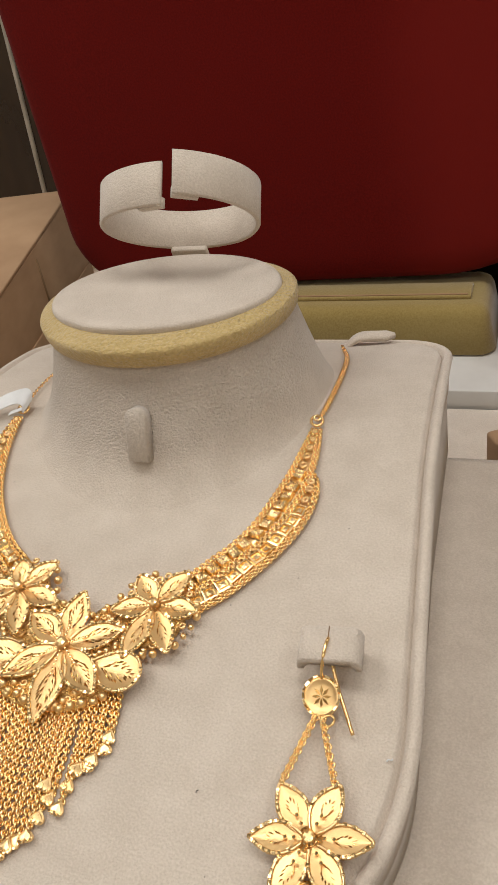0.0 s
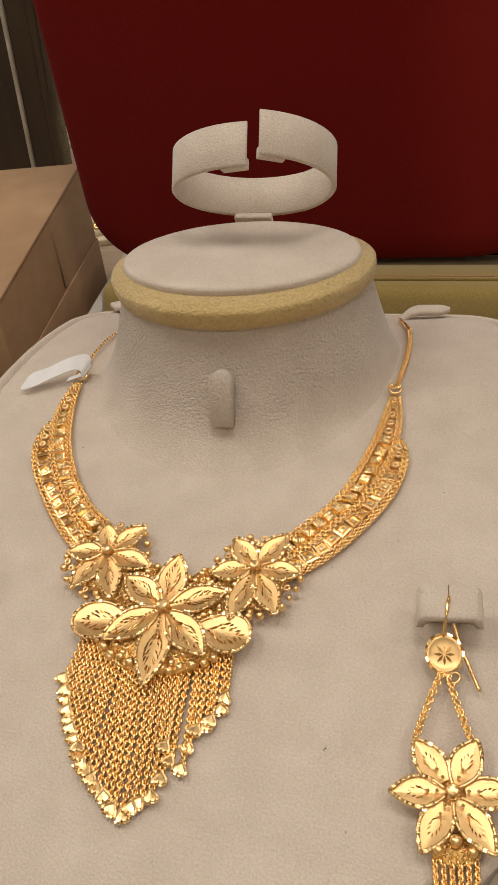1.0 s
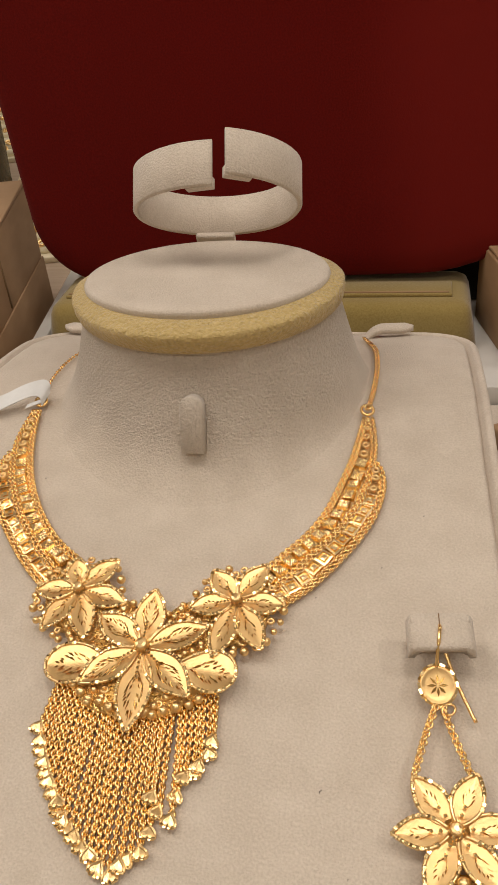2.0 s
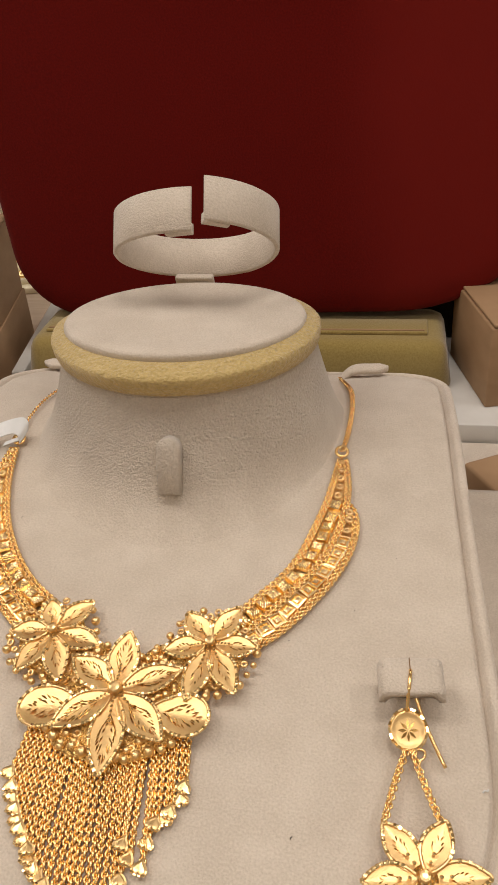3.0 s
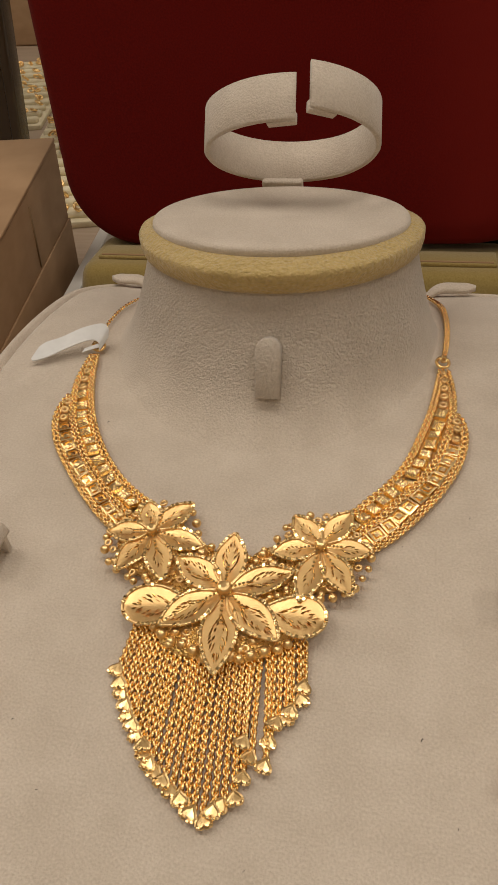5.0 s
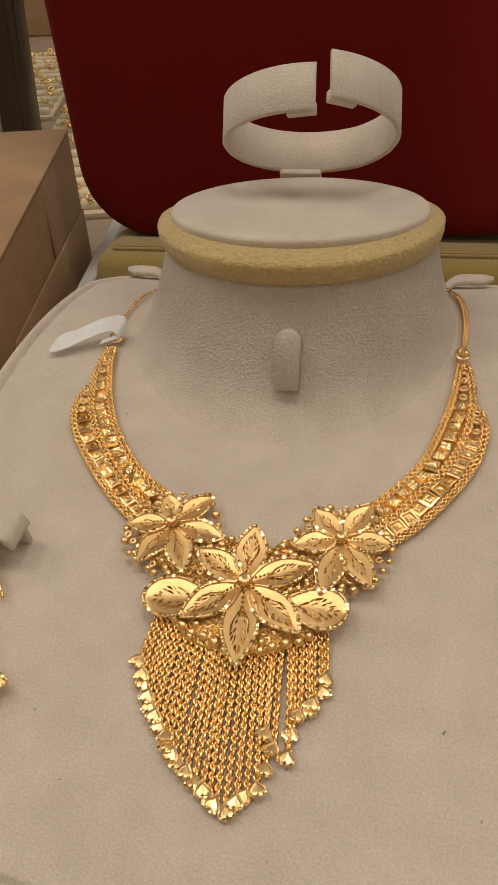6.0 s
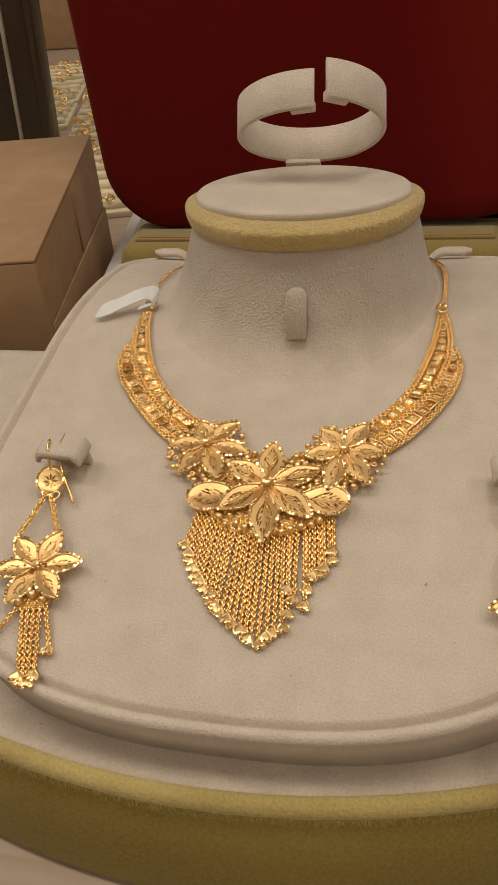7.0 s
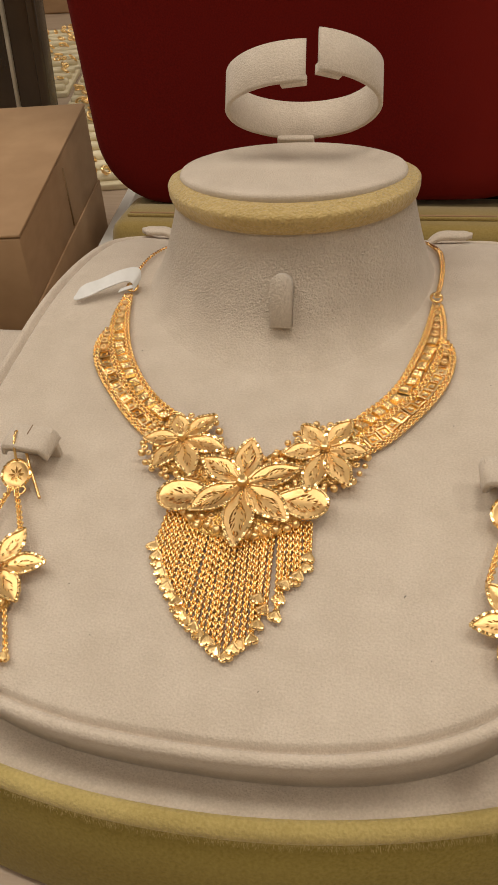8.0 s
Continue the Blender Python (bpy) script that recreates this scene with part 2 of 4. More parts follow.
def torus(rx, ry, wire, major=10, minor=5):
    rings = []
    for a in np.linspace(0, 2 * math.pi, major, endpoint=False):
        c, s = math.cos(a), math.sin(a)
        rings.append([((rx + wire * math.cos(b)) * c, (ry + wire * math.cos(b)) * s, wire * math.sin(b)) for b in np.linspace(0, 2 * math.pi, minor, endpoint=False)])
    v, f = loft(rings + [rings[0]])
    return np.array(v), f


LINK = torus(0.00072, 0.00058, 0.00026)
FAT_LINK = torus(0.00066, 0.00053, 0.00029)


def chain(points, pitch=0.0012, size=1.0, roll0=0.0, jitter=0.12, shape=LINK):
    """Interlocked links along a curve, every other one turned on its side."""
    p = np.array(points, float)
    n = max(3, int(length_of(p) / pitch))
    c = spline(p, n + 1)
    lv, lf = shape
    verts, faces = [], []
    for i in range(n):
        d = c[i + 1] - c[i]
        d /= np.linalg.norm(d)
        side = np.cross((0, 0, 1.0), d)
        side /= np.linalg.norm(side)
        top = np.cross(d, side)
        a = roll0 + (math.pi / 4 if i % 2 else -math.pi / 4) + random.uniform(-jitter, jitter)
        u, w = math.cos(a) * side + math.sin(a) * top, -math.sin(a) * side + math.cos(a) * top
        m = np.stack([d, u, w], 1) * size
        o = len(verts)
        verts.extend((lv @ m.T) + (c[i] + c[i + 1]) / 2)
        faces.extend([tuple(k + o for k in q) for q in lf])
    return verts, faces


# ---- the setting ----
def slab(name, x0, x1, y0, y1, z0, z1, material, label, category):
    ob = part(name, box_bm(x1 - x0, y1 - y0, z1 - z0, ((x0 + x1) / 2, (y0 + y1) / 2, (z0 + z1) / 2)), material, None, label, False)
    return tagged(ob, category=category, kind="structure")


slab("floor", -2.6, 2.6, -2.2, 3.2, -1.0, -0.95, FLOOR, "brown tiled floor of the jewellery shop", "floor")
slab("ceiling", -2.6, 2.6, -2.2, 3.2, 1.75, 1.85, CEILING, "cream painted shop ceiling with light panels", "ceiling")
slab("wall_north", -2.6, 2.6, 3.2, 3.3, -1.0, 1.85, WALL, "beige painted wall behind the counter", "wall")
slab("wall_south", -2.6, 2.6, -2.3, -2.2, -1.0, 1.85, WALL, "beige painted wall facing the counter", "wall")
slab("wall_west", -2.7, -2.6, -2.2, 3.2, -1.0, 1.85, WALL, "beige painted side wall", "wall")
slab("wall_east", 2.6, 2.7, -2.2, 3.2, -1.0, 1.85, WALL, "beige painted side wall", "wall")
slab("counter", -1.3, 0.9, -0.40, 2.2, -0.95, -0.012, COUNTER, "pale wood-grain counter under the jewellery display", "counter")


# ---- display plinth ----
def plinth_outline(grow, n=220):
    """A shallow front arc, rounded ends and a straight back."""
    pts = []
    cx, cy, rad, half, back = -0.005, 0.075, 0.2910 + grow, 0.255 + grow, 0.058 + grow
    for a in np.linspace(0, 2 * math.pi, n, endpoint=False):
        x = cx + rad * math.cos(a)
        y = cy + rad * math.sin(a)
        x = cx + max(-half, min(half, x - cx))
        pts.append((x, min(y, back)))
    return pts


def plinth():
    top = 0.034
    ob = empty("display_plinth", pose(0, 0, 0), "low plinth with cream suede top and olive velvet side", "plinth")
    prof = [(0.0060, -0.0118), (0.0080, -0.009), (0.0012, 0.020), (0.0, 0.026), (-0.0004, 0.0295), (-0.002, 0.0322), (-0.004, 0.0332)]
    rings = [[(x, y, z) for x, y in plinth_outline(g)] for g, z in prof]
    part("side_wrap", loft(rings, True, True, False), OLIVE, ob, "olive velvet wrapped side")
    prof = [(-0.0038, 0.0322), (-0.0042, 0.0338), (-0.008, top), (-0.05, top), (-0.12, top)]
    rings = [[(x, y, z) for x, y in plinth_outline(g)] for g, z in prof]
    part("top_pad", loft(rings, True, False, True), SUEDE, ob, "cream suede top")
    prof = [(-0.0046, 0.0338), (-0.0038, 0.0345), (-0.0024, 0.0346), (-0.0008, 0.0338), (0.0004, 0.0324), (0.0008, 0.0308), (0.0006, 0.0298), (-0.0004, 0.0293)]
    rings = [[(x, y, z) for x, y in plinth_outline(g) if y < 0.04] for g, z in reversed(prof)]
    part("edge_piping", loft(rings, False), LIT_VELVET, ob, "rolled velvet edge painted paler where it is lit")
    # short velvet fibres standing along the lower side of the rolled edge
    verts, faces = [], []
    for k in range(5200):
        a = random.uniform(1.12, 1.88) * math.pi
        drop = random.random() ** 1.8
        r0 = 0.2910 + 0.0007
        x, y, z = -0.005 + r0 * math.cos(a), 0.075 + r0 * math.sin(a), 0.0312 - 0.0042 * drop
        if abs(x + 0.005) > 0.2545:
            continue
        tx, ty, ln = -math.sin(a), math.cos(a), random.uniform(0.0007, 0.0017)
        lean = random.uniform(-0.6, 0.6)
        o = len(verts)
        verts += [(x - tx * 0.00011, y - ty * 0.00011, z), (x + tx * 0.00011, y + ty * 0.00011, z), (x + math.cos(a) * ln * 0.45 + tx * ln * lean, y + math.sin(a) * ln * 0.45 + ty * ln * lean, z - ln)]
        faces.append((o, o + 1, o + 2))
    tagged(part("velvet_nap", (verts, faces), LIT_VELVET, ob, "fibres of the velvet nap in the painted lit tone"), kind="stuff")
    return ob


plinth()

# ---- necklace bust ----
BUST = pose(0, 0, 0.045, 11)


def chest_z(y):
    return 0.05 if y < -0.03 else 0.05 - 2.2 * (y + 0.03) ** 2


def chest_outline(grow=0.0):
    """Half width 0.11 at the shoulders to 0.116, a full rounded front, rounded back corners."""
    right = [(x, 0.088 + grow) for x in np.linspace(0.0, 0.083, 16)]
    r = 0.025 + grow
    right += [(0.085 + r * math.sin(a), 0.063 + r * math.cos(a)) for a in np.linspace(0.05, math.pi / 2, 18)]
    right += [(0.110 + grow + 0.006 * s, 0.063 - 0.178 * s) for s in np.linspace(0.04, 1, 30)]
    ax, ay = 0.116 + grow, 0.0853 + grow
    for a in np.linspace(0.03, math.pi / 2, 50):
        right.append((ax * math.cos(a) ** (2 / 2.5), -0.115 - ay * math.sin(a) ** (2 / 2.5)))
    left = [(-x, -0.115 - ay * (1 - min(1.0, x / ax) ** 2.5) ** (1 / 2.5) if y < -0.115 else y) for x, y in reversed(right[1:-1])]
    return [(x * (0.968 + 0.042 * min(1.0, max(0.0, (-0.02 - y) / 0.135)) if x > 0 else 1.0), y) for x, y in right + left]


def bust():
    ob = empty("necklace_bust", BUST, "cream suede necklace bust with yellow neck band and bangle holder", "display bust")
    # chest plate: flat in front, shoulders falling away, a padded edge with a seam, a straight side
    rings = []
    base = chest_outline()
    for s in (0.02, 0.15, 0.3, 0.45, 0.6, 0.72, 0.82, 0.88, 0.915):
        rings.append([(x * s, -0.05 + (y + 0.05) * s, chest_z(-0.05 + (y + 0.05) * s)) for x, y in base])
    for g, dz in ((-0.0056, 0.0), (-0.0044, -0.0003), (-0.0038, -0.0028), (-0.0033, -0.0034), (-0.0028, -0.0028), (-0.0020, -0.0002), (-0.0006, 0.0006), (0.0006, 0.0002), (0.0014, -0.0008), (0.0016, -0.0019), (0.0012, -0.0031), (-0.0004, -0.0040), (-0.0005, -0.0052), (-0.0003, -0.0075), (-0.0010, -0.0208), (-0.004, -0.0212)):
        rings.append([(x, y, chest_z(y) + dz) for x, y in chest_outline(g)])
    chest = part("chest", loft(rings, True, True, True), SUEDE, ob, "cream suede chest plate with padded edge")
    # support under the plate
    ring_a = [(x * 0.985, -0.05 + (y + 0.05) * 0.985, chest_z(-0.05 + (y + 0.05) * 0.985) - 0.018) for x, y in base]
    inv = BUST.inverted()
    ring_b = []
    for v in ring_a:
        w = BUST @ Vector(v)
        ring_b.append(tuple(inv @ Vector((w.x, w.y, 0.0338))))
    part("support", loft([ring_b, ring_a], True, True, False), SUEDE, ob)

    def plane(y, drop=0.0):
        return 0.0815 - 0.2 * (y - 0.033) - drop

    n = 120
    rings = []
    for k in np.linspace(0, 1, 22):
        ring = []
        for a in np.linspace(0, 2 * math.pi, n, endpoint=False):
            s, c = math.sin(a), math.cos(a)
            y_base = 0.030 + (0.085 if s < 0 else 0.052) * s
            full = plane(0.030 + 0.046 * s) - chest_z(y_base) + 0.0004
            h = full * (1 - (1 - k) ** (1.45 + 0.85 * max(0.0, -s) ** 1.5))
            ex, ey = (0.0180 if c < 0 else 0.0110) * k, k * (0.0413 if s < 0 else 0.0073)
            ring.append((0.0003 + (0.0510 + ex) * c, 0.030 + (0.0442 + ey) * s, plane(0.030 + 0.046 * s, h)))
        rings.append(ring)
    part("neck", loft(list(reversed(rings)), True), SUEDE_CRUSHED, ob, "crushed suede neck")
    # yellow band, bevelled inwards at its top
    rings = []
    for gx, up in ((-0.004, 0.0004), (-0.0010, -0.0001), (-0.0003, 0.0004), (0.0003, 0.0012), (0.0010, 0.0045), (0.0010, 0.0076), (0.0006, 0.0083), (-0.0004, 0.0089), (-0.0044, 0.0104), (-0.0054, 0.0108), (-0.012, 0.0108)):
        rings.append([(0.0003 + (0.0524 + gx) * math.cos(a), 0.030 + (0.0460 + gx) * math.sin(a), plane(0.030 + (0.046 + gx) * math.sin(a)) + up * (1 - 0.55 * max(0.0, math.sin(a)))) for a in np.linspace(0, 2 * math.pi, n, endpoint=False)])
    part("neck_band", loft(rings, True), SUEDE_YELLOW, ob, "yellow suede band round the neck")
    rings = []
    for s, up in ((1.0, 0.0078), (1.003, 0.0100), (0.997, 0.0112), (0.985, 0.0120), (0.95, 0.0126), (0.85, 0.0128), (0.6, 0.0128), (0.3, 0.0128), (0.02, 0.0128)):
        rings.append([(0.0003 + 0.0480 * s * math.cos(a), 0.0300 + 0.0372 * s * math.sin(a), plane(0.0300 + 0.0372 * s * math.sin(a)) + up - 0.04 * 0.0372 * s * math.sin(a)) for a in np.linspace(0, 2 * math.pi, n, endpoint=False)])
    part("neck_cap", loft(rings, True, False, True), SUEDE, ob, "padded cream suede cap")

    # pendant tab on the neck: a tongue with a round top lying on the slope
    slope = math.degrees(math.atan2(0.018, 0.0100))
    bm = bmesh.new()
    outline = [(-0.0043, -0.0098), (0.0043, -0.0098)] + [(0.0043 * math.cos(a), 0.0068 + 0.0043 * math.sin(a)) for a in np.linspace(0, math.pi, 14)]
    low = [bm.verts.new((x, y, -0.004)) for x, y in outline]
    bm.faces.new(list(reversed(low)))
    mid = [bm.verts.new((x, y, 0.0004)) for x, y in outline]
    top = [bm.verts.new((x * 0.88, y * 0.97, 0.0009)) for x, y in outline]
    for a, b in ((low, mid), (mid, top)):
        for i in range(len(a)):
            j = (i + 1) % len(a)
            bm.faces.new((a[i], a[j], b[j], b[i]))
    bm.faces.new(top)
    tab = part("pendant_tab", bm, SUEDE_TAB, ob)
    tab.matrix_local = pose(0.0035, -0.0303, 0.0704, slope)

    # chain straps at the back edge
    for s in (-1, 1):
        off = -0.0165 if s < 0 else 0.0
        pts = spline([(off + s * sx, sy, sz) for sx, sy, sz in ((0.0555, 0.076, 0.0225), (0.059, 0.079, 0.0265), (0.064, 0.081, 0.0285), (0.072, 0.083, 0.0275), (0.0795, 0.085, 0.0262))], 26)
        rings = []
        for i, p in enumerate(pts):
            w = 0.0030 * min(1.0, 0.25 + (len(pts) - 1 - i) / 5)
            rings.append([(p[0], p[1] + w, p[2] - 0.0025), (p[0], p[1] + w, p[2] - 0.0008), (p[0], p[1] + w * 0.8, p[2]), (p[0], p[1] - w * 0.8, p[2]), (p[0], p[1] - w, p[2] - 0.0008), (p[0], p[1] - w, p[2] - 0.0024)])
        part("chain_strap", loft(rings, True, True, True), SUEDE, ob)

    # earring holders: bridges of padded board with a slit
    for cx, cy, turn in ((0.0899, -0.1025, 5), (-0.0785, -0.1035, -5)):
        pts = []
        path = [(-0.0095, -0.0052), (-0.0095, -0.004), (-0.0088, -0.0012), (-0.0068, 0.0), (0.0068, 0.0), (0.0088, -0.0012), (0.0095, -0.004), (0.0095, -0.0052)]
        inner = [(-0.0076, -0.0052), (-0.0074, -0.0042), (-0.0068, -0.0035), (-0.0058, -0.0026), (0.0058, -0.0026), (0.0068, -0.0035), (0.0074, -0.0042), (0.0076, -0.0052)]
        section = path + list(reversed(inner))
        rings = []
        for y, g in ((-0.0042, 0.92), (-0.0037, 1.0), (0.0, 1.0), (0.0066, 1.0), (0.0070, 0.92)):
            rings.append([(x * (1 + (g - 1) * 0.3), y, z if z < -0.01 else z + (g - 1) * 0.006) for x, z in section])
        holder = part("earring_holder", loft(rings, True, True, True), SUEDE, ob, "suede bridge for an earring hook")
        holder.matrix_local = pose(cx, cy, 0.0635, 0, 0, turn)
        part("slit", box_bm(0.0003, 0.0048, 0.0012, (-0.0003, 0.0044, -0.00045)), CARD_INNER, holder, "dark slit")
        part("foot", box_bm(0.0165, 0.0022, 0.0132, (0, 0.0052, -0.0070), 0.0004), SUEDE, holder)

    # bangle cuff: a split ring that leans forward, on a short stem
    nrm, down = np.array([-0.045, 0.75, 0.661]), np.array([0.05, 0.661, -0.75])
    mid, across = np.array([0.0020, 0.0560, 0.1052]), np.array([0.997, 0, 0.068])
    rings = []
    gap = math.pi / 2 - 0.275
    turns = np.linspace(gap + 0.085, gap + 2 * math.pi - 0.085, 120)
    for a in turns:
        c, s = math.cos(a), math.sin(a)
        lift = 0.0065 * max(0.0, (a - (gap + 1.25 * math.pi)) / (0.75 * math.pi))
        radial = c * across * 0.0328 - s * down * 0.0290
        out = radial / np.linalg.norm(radial)
        p = mid + radial + (-down * 0.5 + nrm * 0.5) * lift
        t, w = 0.0011, 0.0165
        rings.append([p + out * t + nrm * 0.0004, p + out * t * 0.5 - nrm * 0.0003, p - out * t * 0.5 - nrm * 0.0003, p - out * t + nrm * 0.0004, p - out * t + nrm * (w - 0.0004), p - out * t * 0.5 + nrm * w, p + out * t * 0.5 + nrm * w, p + out * t + nrm * (w - 0.0004)])
    cuff = part("bangle_cuff", loft(rings, True, True, True), SUEDE, ob, "split suede-covered bangle cuff")
    for ring, s in ((rings[0], 1), (rings[-1], -1)):
        q = sum(ring) / 8
        nxt = sum(rings[10] if s == 1 else rings[-11]) / 8
        d = nxt - q
        d /= np.linalg.norm(d)
        out = np.cross(d, nrm)
        out /= np.linalg.norm(out)
        if out @ (q - mid) < 0:
            out = -out
        m = Matrix([[d[k], out[k], nrm[k], (q + d * 0.0052 - out * 0.0012)[k]] for k in range(3)] + [[0, 0, 0, 1]])
        block = part("end_block", box_bm(0.0104, 0.0034, 0.0040, (0, 0, -0.0070), 0.0003), SUEDE, cuff)
        block.matrix_local = m
    part("stem", box_bm(0.0170, 0.0030, 0.012, (-0.005, 0.0720, 0.0800), 0.0008, 2, pose(0, 0, 0, 8)), SUEDE, ob)
    return ob


bust()


# ---- jewellery ----
def petal(length, width, cup=0.13, rise=0.07, round_tip=False, cuts=7):
    """A shallow leaf along +y from the origin. Returns satin bowl, wire edge, cut facets on the edge and engraved marks as (verts, faces)."""
    def half(u):
        if round_tip:
            if u > 0.62:
                return max(width * 0.03, width * 0.5 * math.sqrt(max(0.0, 1 - ((u - 0.62) / 0.38) ** 2)))
            return max(width * 0.03, width * 0.5 * math.sin(math.pi / 2 * (0.05 + 0.95 * u / 0.62)) ** 0.9)
        return max(width * 0.02, width * 0.5 * math.sin(math.pi * (0.05 + 0.93 * u) ** 0.95) ** 0.9)

    def surface(u, v, up=0.0):
        w = half(u)
        deep = 1 - abs(v) ** 1.25
        return (v * w, u * length, up - cup * width * deep * (w / (width * 0.5)) ** 0.7 * 0.62 + rise * length * math.sin(u * math.pi * 0.62) * 0.8)

    across = (-1, -0.9, -0.72, -0.48, -0.24, 0, 0.24, 0.48, 0.72, 0.9, 1)
    us = 1 - (1 - np.linspace(0, 1, 18)) ** (1.7 if round_tip else 1.0)
    bowl = loft([[surface(u, v) for v in across] for u in us], False)
    e = np.array([surface(u, -1) for u in us] + [surface(u, 1) for u in us[::-1]])
    wire = tube(spline(e + (0, 0, 0.0001), 60), 0.00048, 6)
    # cut facets: small tilted squares, with gaps, on the outer part of the edge
    pieces = []
    fine = spline(e, int(length_of(e) / 0.00125))
    for i, p in enumerate(fine):
        if random.random() < 0.22 or p[1] < length * 0.18:
            continue
        a = math.degrees(math.atan2(*(fine[min(i + 1, len(fine) - 1)] - fine[max(0, i - 1)])[[1, 0]]))
        bm = box_bm(0.00118, 0.00112, 0.0008, (0, 0, 0), 0.00015, 1, pose(0, 0, 0, random.uniform(-24, 24), random.uniform(-24, 24), a))
        pieces.append(([tuple(np.array(v.co) + p + (0, 0, 0.00015)) for v in bm.verts], [[v.index for v in f.verts] for f in bm.faces]))
        bm.free()
    # engraved marks: slanting nicks that follow a smaller leaf inside the leaf
    verts, faces = [], []
    lo, hi, wide = (0.24, 0.86, 0.44) if cuts > 5 else (0.32, 0.70, 0.28)
    for k in range(cuts):
        q = (k + 0.5) / cuts
        for s in (-1, 1):
            for inner in ((1.0, 0.55) if cuts > 5 and k % 2 else (1.0,)):
                u, v = lo + (hi - lo) * q + random.uniform(-0.012, 0.012), s * inner * (wide * math.sin(math.pi * q) + 0.05)
                du, dv = random.uniform(0.036, 0.058), s * random.uniform(0.10, 0.19)
                th = random.uniform(0.035, 0.055)
                tilt = random.uniform(-0.00032, 0.00032)
                o = len(verts)
                verts += [surface(u - du, v - dv * 0.6, 0.00012), surface(u - 0.01, v + s * th, 0.00016 + tilt), surface(u + du, v + dv * 0.6, 0.00012), surface(u + 0.01, v - s * th, 0.00016 - tilt)]
                faces += [(o, o + 1, o + 2, o + 3)]
    return bowl, wire, join(*pieces), (verts, faces)


def add_petal(parent, at, tip, width, z, round_tip=False, rise=0.06, cuts=7):
    d = np.array(tip, float) - np.array(at, float)
    length = float(np.linalg.norm(d))
    bowl, wire, facets, cut = petal(length, width, rise=rise, round_tip=round_tip, cuts=cuts)
    ob = part("petal", bowl, GOLD_SATIN, parent, "satin gold petal")
    edge = part("petal_edge", wire, GOLD_CHARM, parent, "wire edge")
    rim = part("petal_rim", facets, GOLD_BRIGHT, parent, "bright cut rim", False)
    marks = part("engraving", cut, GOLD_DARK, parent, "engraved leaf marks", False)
    for p in (ob, edge, rim, marks):
        p.matrix_local = pose(at[0], at[1], z, 0, 0, math.degrees(math.atan2(-d[0], d[1])))
    return ob


def covered(x, y, cx, cy, tips):
    """True where a petal of the flower at cx, cy lies over the spot."""
    for tip in tips:
        length = math.hypot(tip[0], tip[1]) / 1000
        ux, uy = tip[0] / 1000 / length, tip[1] / 1000 / length
        u, v = ((x - cx) * ux + (y - cy) * uy) / length, abs((y - cy) * ux - (x - cx) * uy)
        if 0.0 < u < 1.02 and v < 0.0006 + 0.0042 * math.sin(math.pi * min(1.0, 0.05 + 0.93 * u)):
            return True
    return False


def bead(parent, x, y, z, r):
    bm = bmesh.new()
    bmesh.ops.create_icosphere(bm, subdivisions=2, radius=r, matrix=pose(x, y, z))
    return part("bead", bm, GOLD_CHARM, parent)


def milgrain(at, to, n, r, z):
    pieces = []
    for k in range(n):
        s = 0.10 + 0.30 * k / max(1, n - 1)
        bm = ball_bm(r, (at[0] + (to[0] - at[0]) * s, at[1] + (to[1] - at[1]) * s, z), level=1)
        pieces.append(([tuple(v.co) for v in bm.verts], [[v.index for v in f.verts] for f in bm.faces]))
        bm.free()
    return join(*pieces)


def flower_centre(parent, x, y, z, r):
    rings = [[(x + rr * math.cos(a), y + rr * math.sin(a), z + h) for a in np.linspace(0, 2 * math.pi, 8, endpoint=False)] for rr, h in ((r, -0.002), (r, 0.0), (r * 0.82, r * 0.22), (r * 0.42, r * 0.36))]
    part("flower_centre", loft(rings, True, True, True), GOLD_CHARM, parent, "faceted centre bead", False)


def heart(parent, x, y, z, size, turn):
    """A stamped heart charm with a ring, hanging towards -y."""
    outline = []
    for a in np.linspace(0, 2 * math.pi, 22, endpoint=False):
        hx = 16 * math.sin(a) ** 3
        hy = 13 * math.cos(a) - 5 * math.cos(2 * a) - 2 * math.cos(3 * a) - math.cos(4 * a)
        outline.append((-hx / 32 * size * 1.05, -(hy - 5) / 32 * size * 1.15))
    rings = [[(px, py - size * 0.55, -0.0004) for px, py in outline], [(px, py - size * 0.55, 0.0003) for px, py in outline], [(px * 0.80, py * 0.80 - size * 0.55, 0.0005) for px, py in outline], [(px * 0.66, py * 0.66 - size * 0.55, 0.0003) for px, py in outline], [(px * 0.1, py * 0.1 - size * 0.55, 0.0004) for px, py in outline]]
    ob = part("heart_charm", loft(rings, True, True, True), GOLD_CHARM, parent, "", False)
    ob.matrix_local = pose(x, y, z, random.uniform(-8, 8), random.uniform(-10, 10), turn)
    pieces = []
    for qx, qy in ((-0.36, -0.70), (-0.15, -0.79), (0.15, -0.79), (0.36, -0.70)):
        bm = box_bm(size * 0.22, size * 0.16, size * 0.14, (qx * size, qy * size, 0.0004), size * 0.03, 1, pose(0, 0, 0, random.uniform(-25, 25), random.uniform(-25, 25), 0))
        pieces.append(([tuple(v.co) for v in bm.verts], [[v.index for v in f.verts] for f in bm.faces]))
        bm.free()
    part("charm_rim", join(*pieces), GOLD_BRIGHT, ob, "bright cut lower rim", False)
    return ob


def on_chest(points, up=0.0016):
    return [(x / 1000, y / 1000, chest_z(y / 1000) + up) for x, y in points]


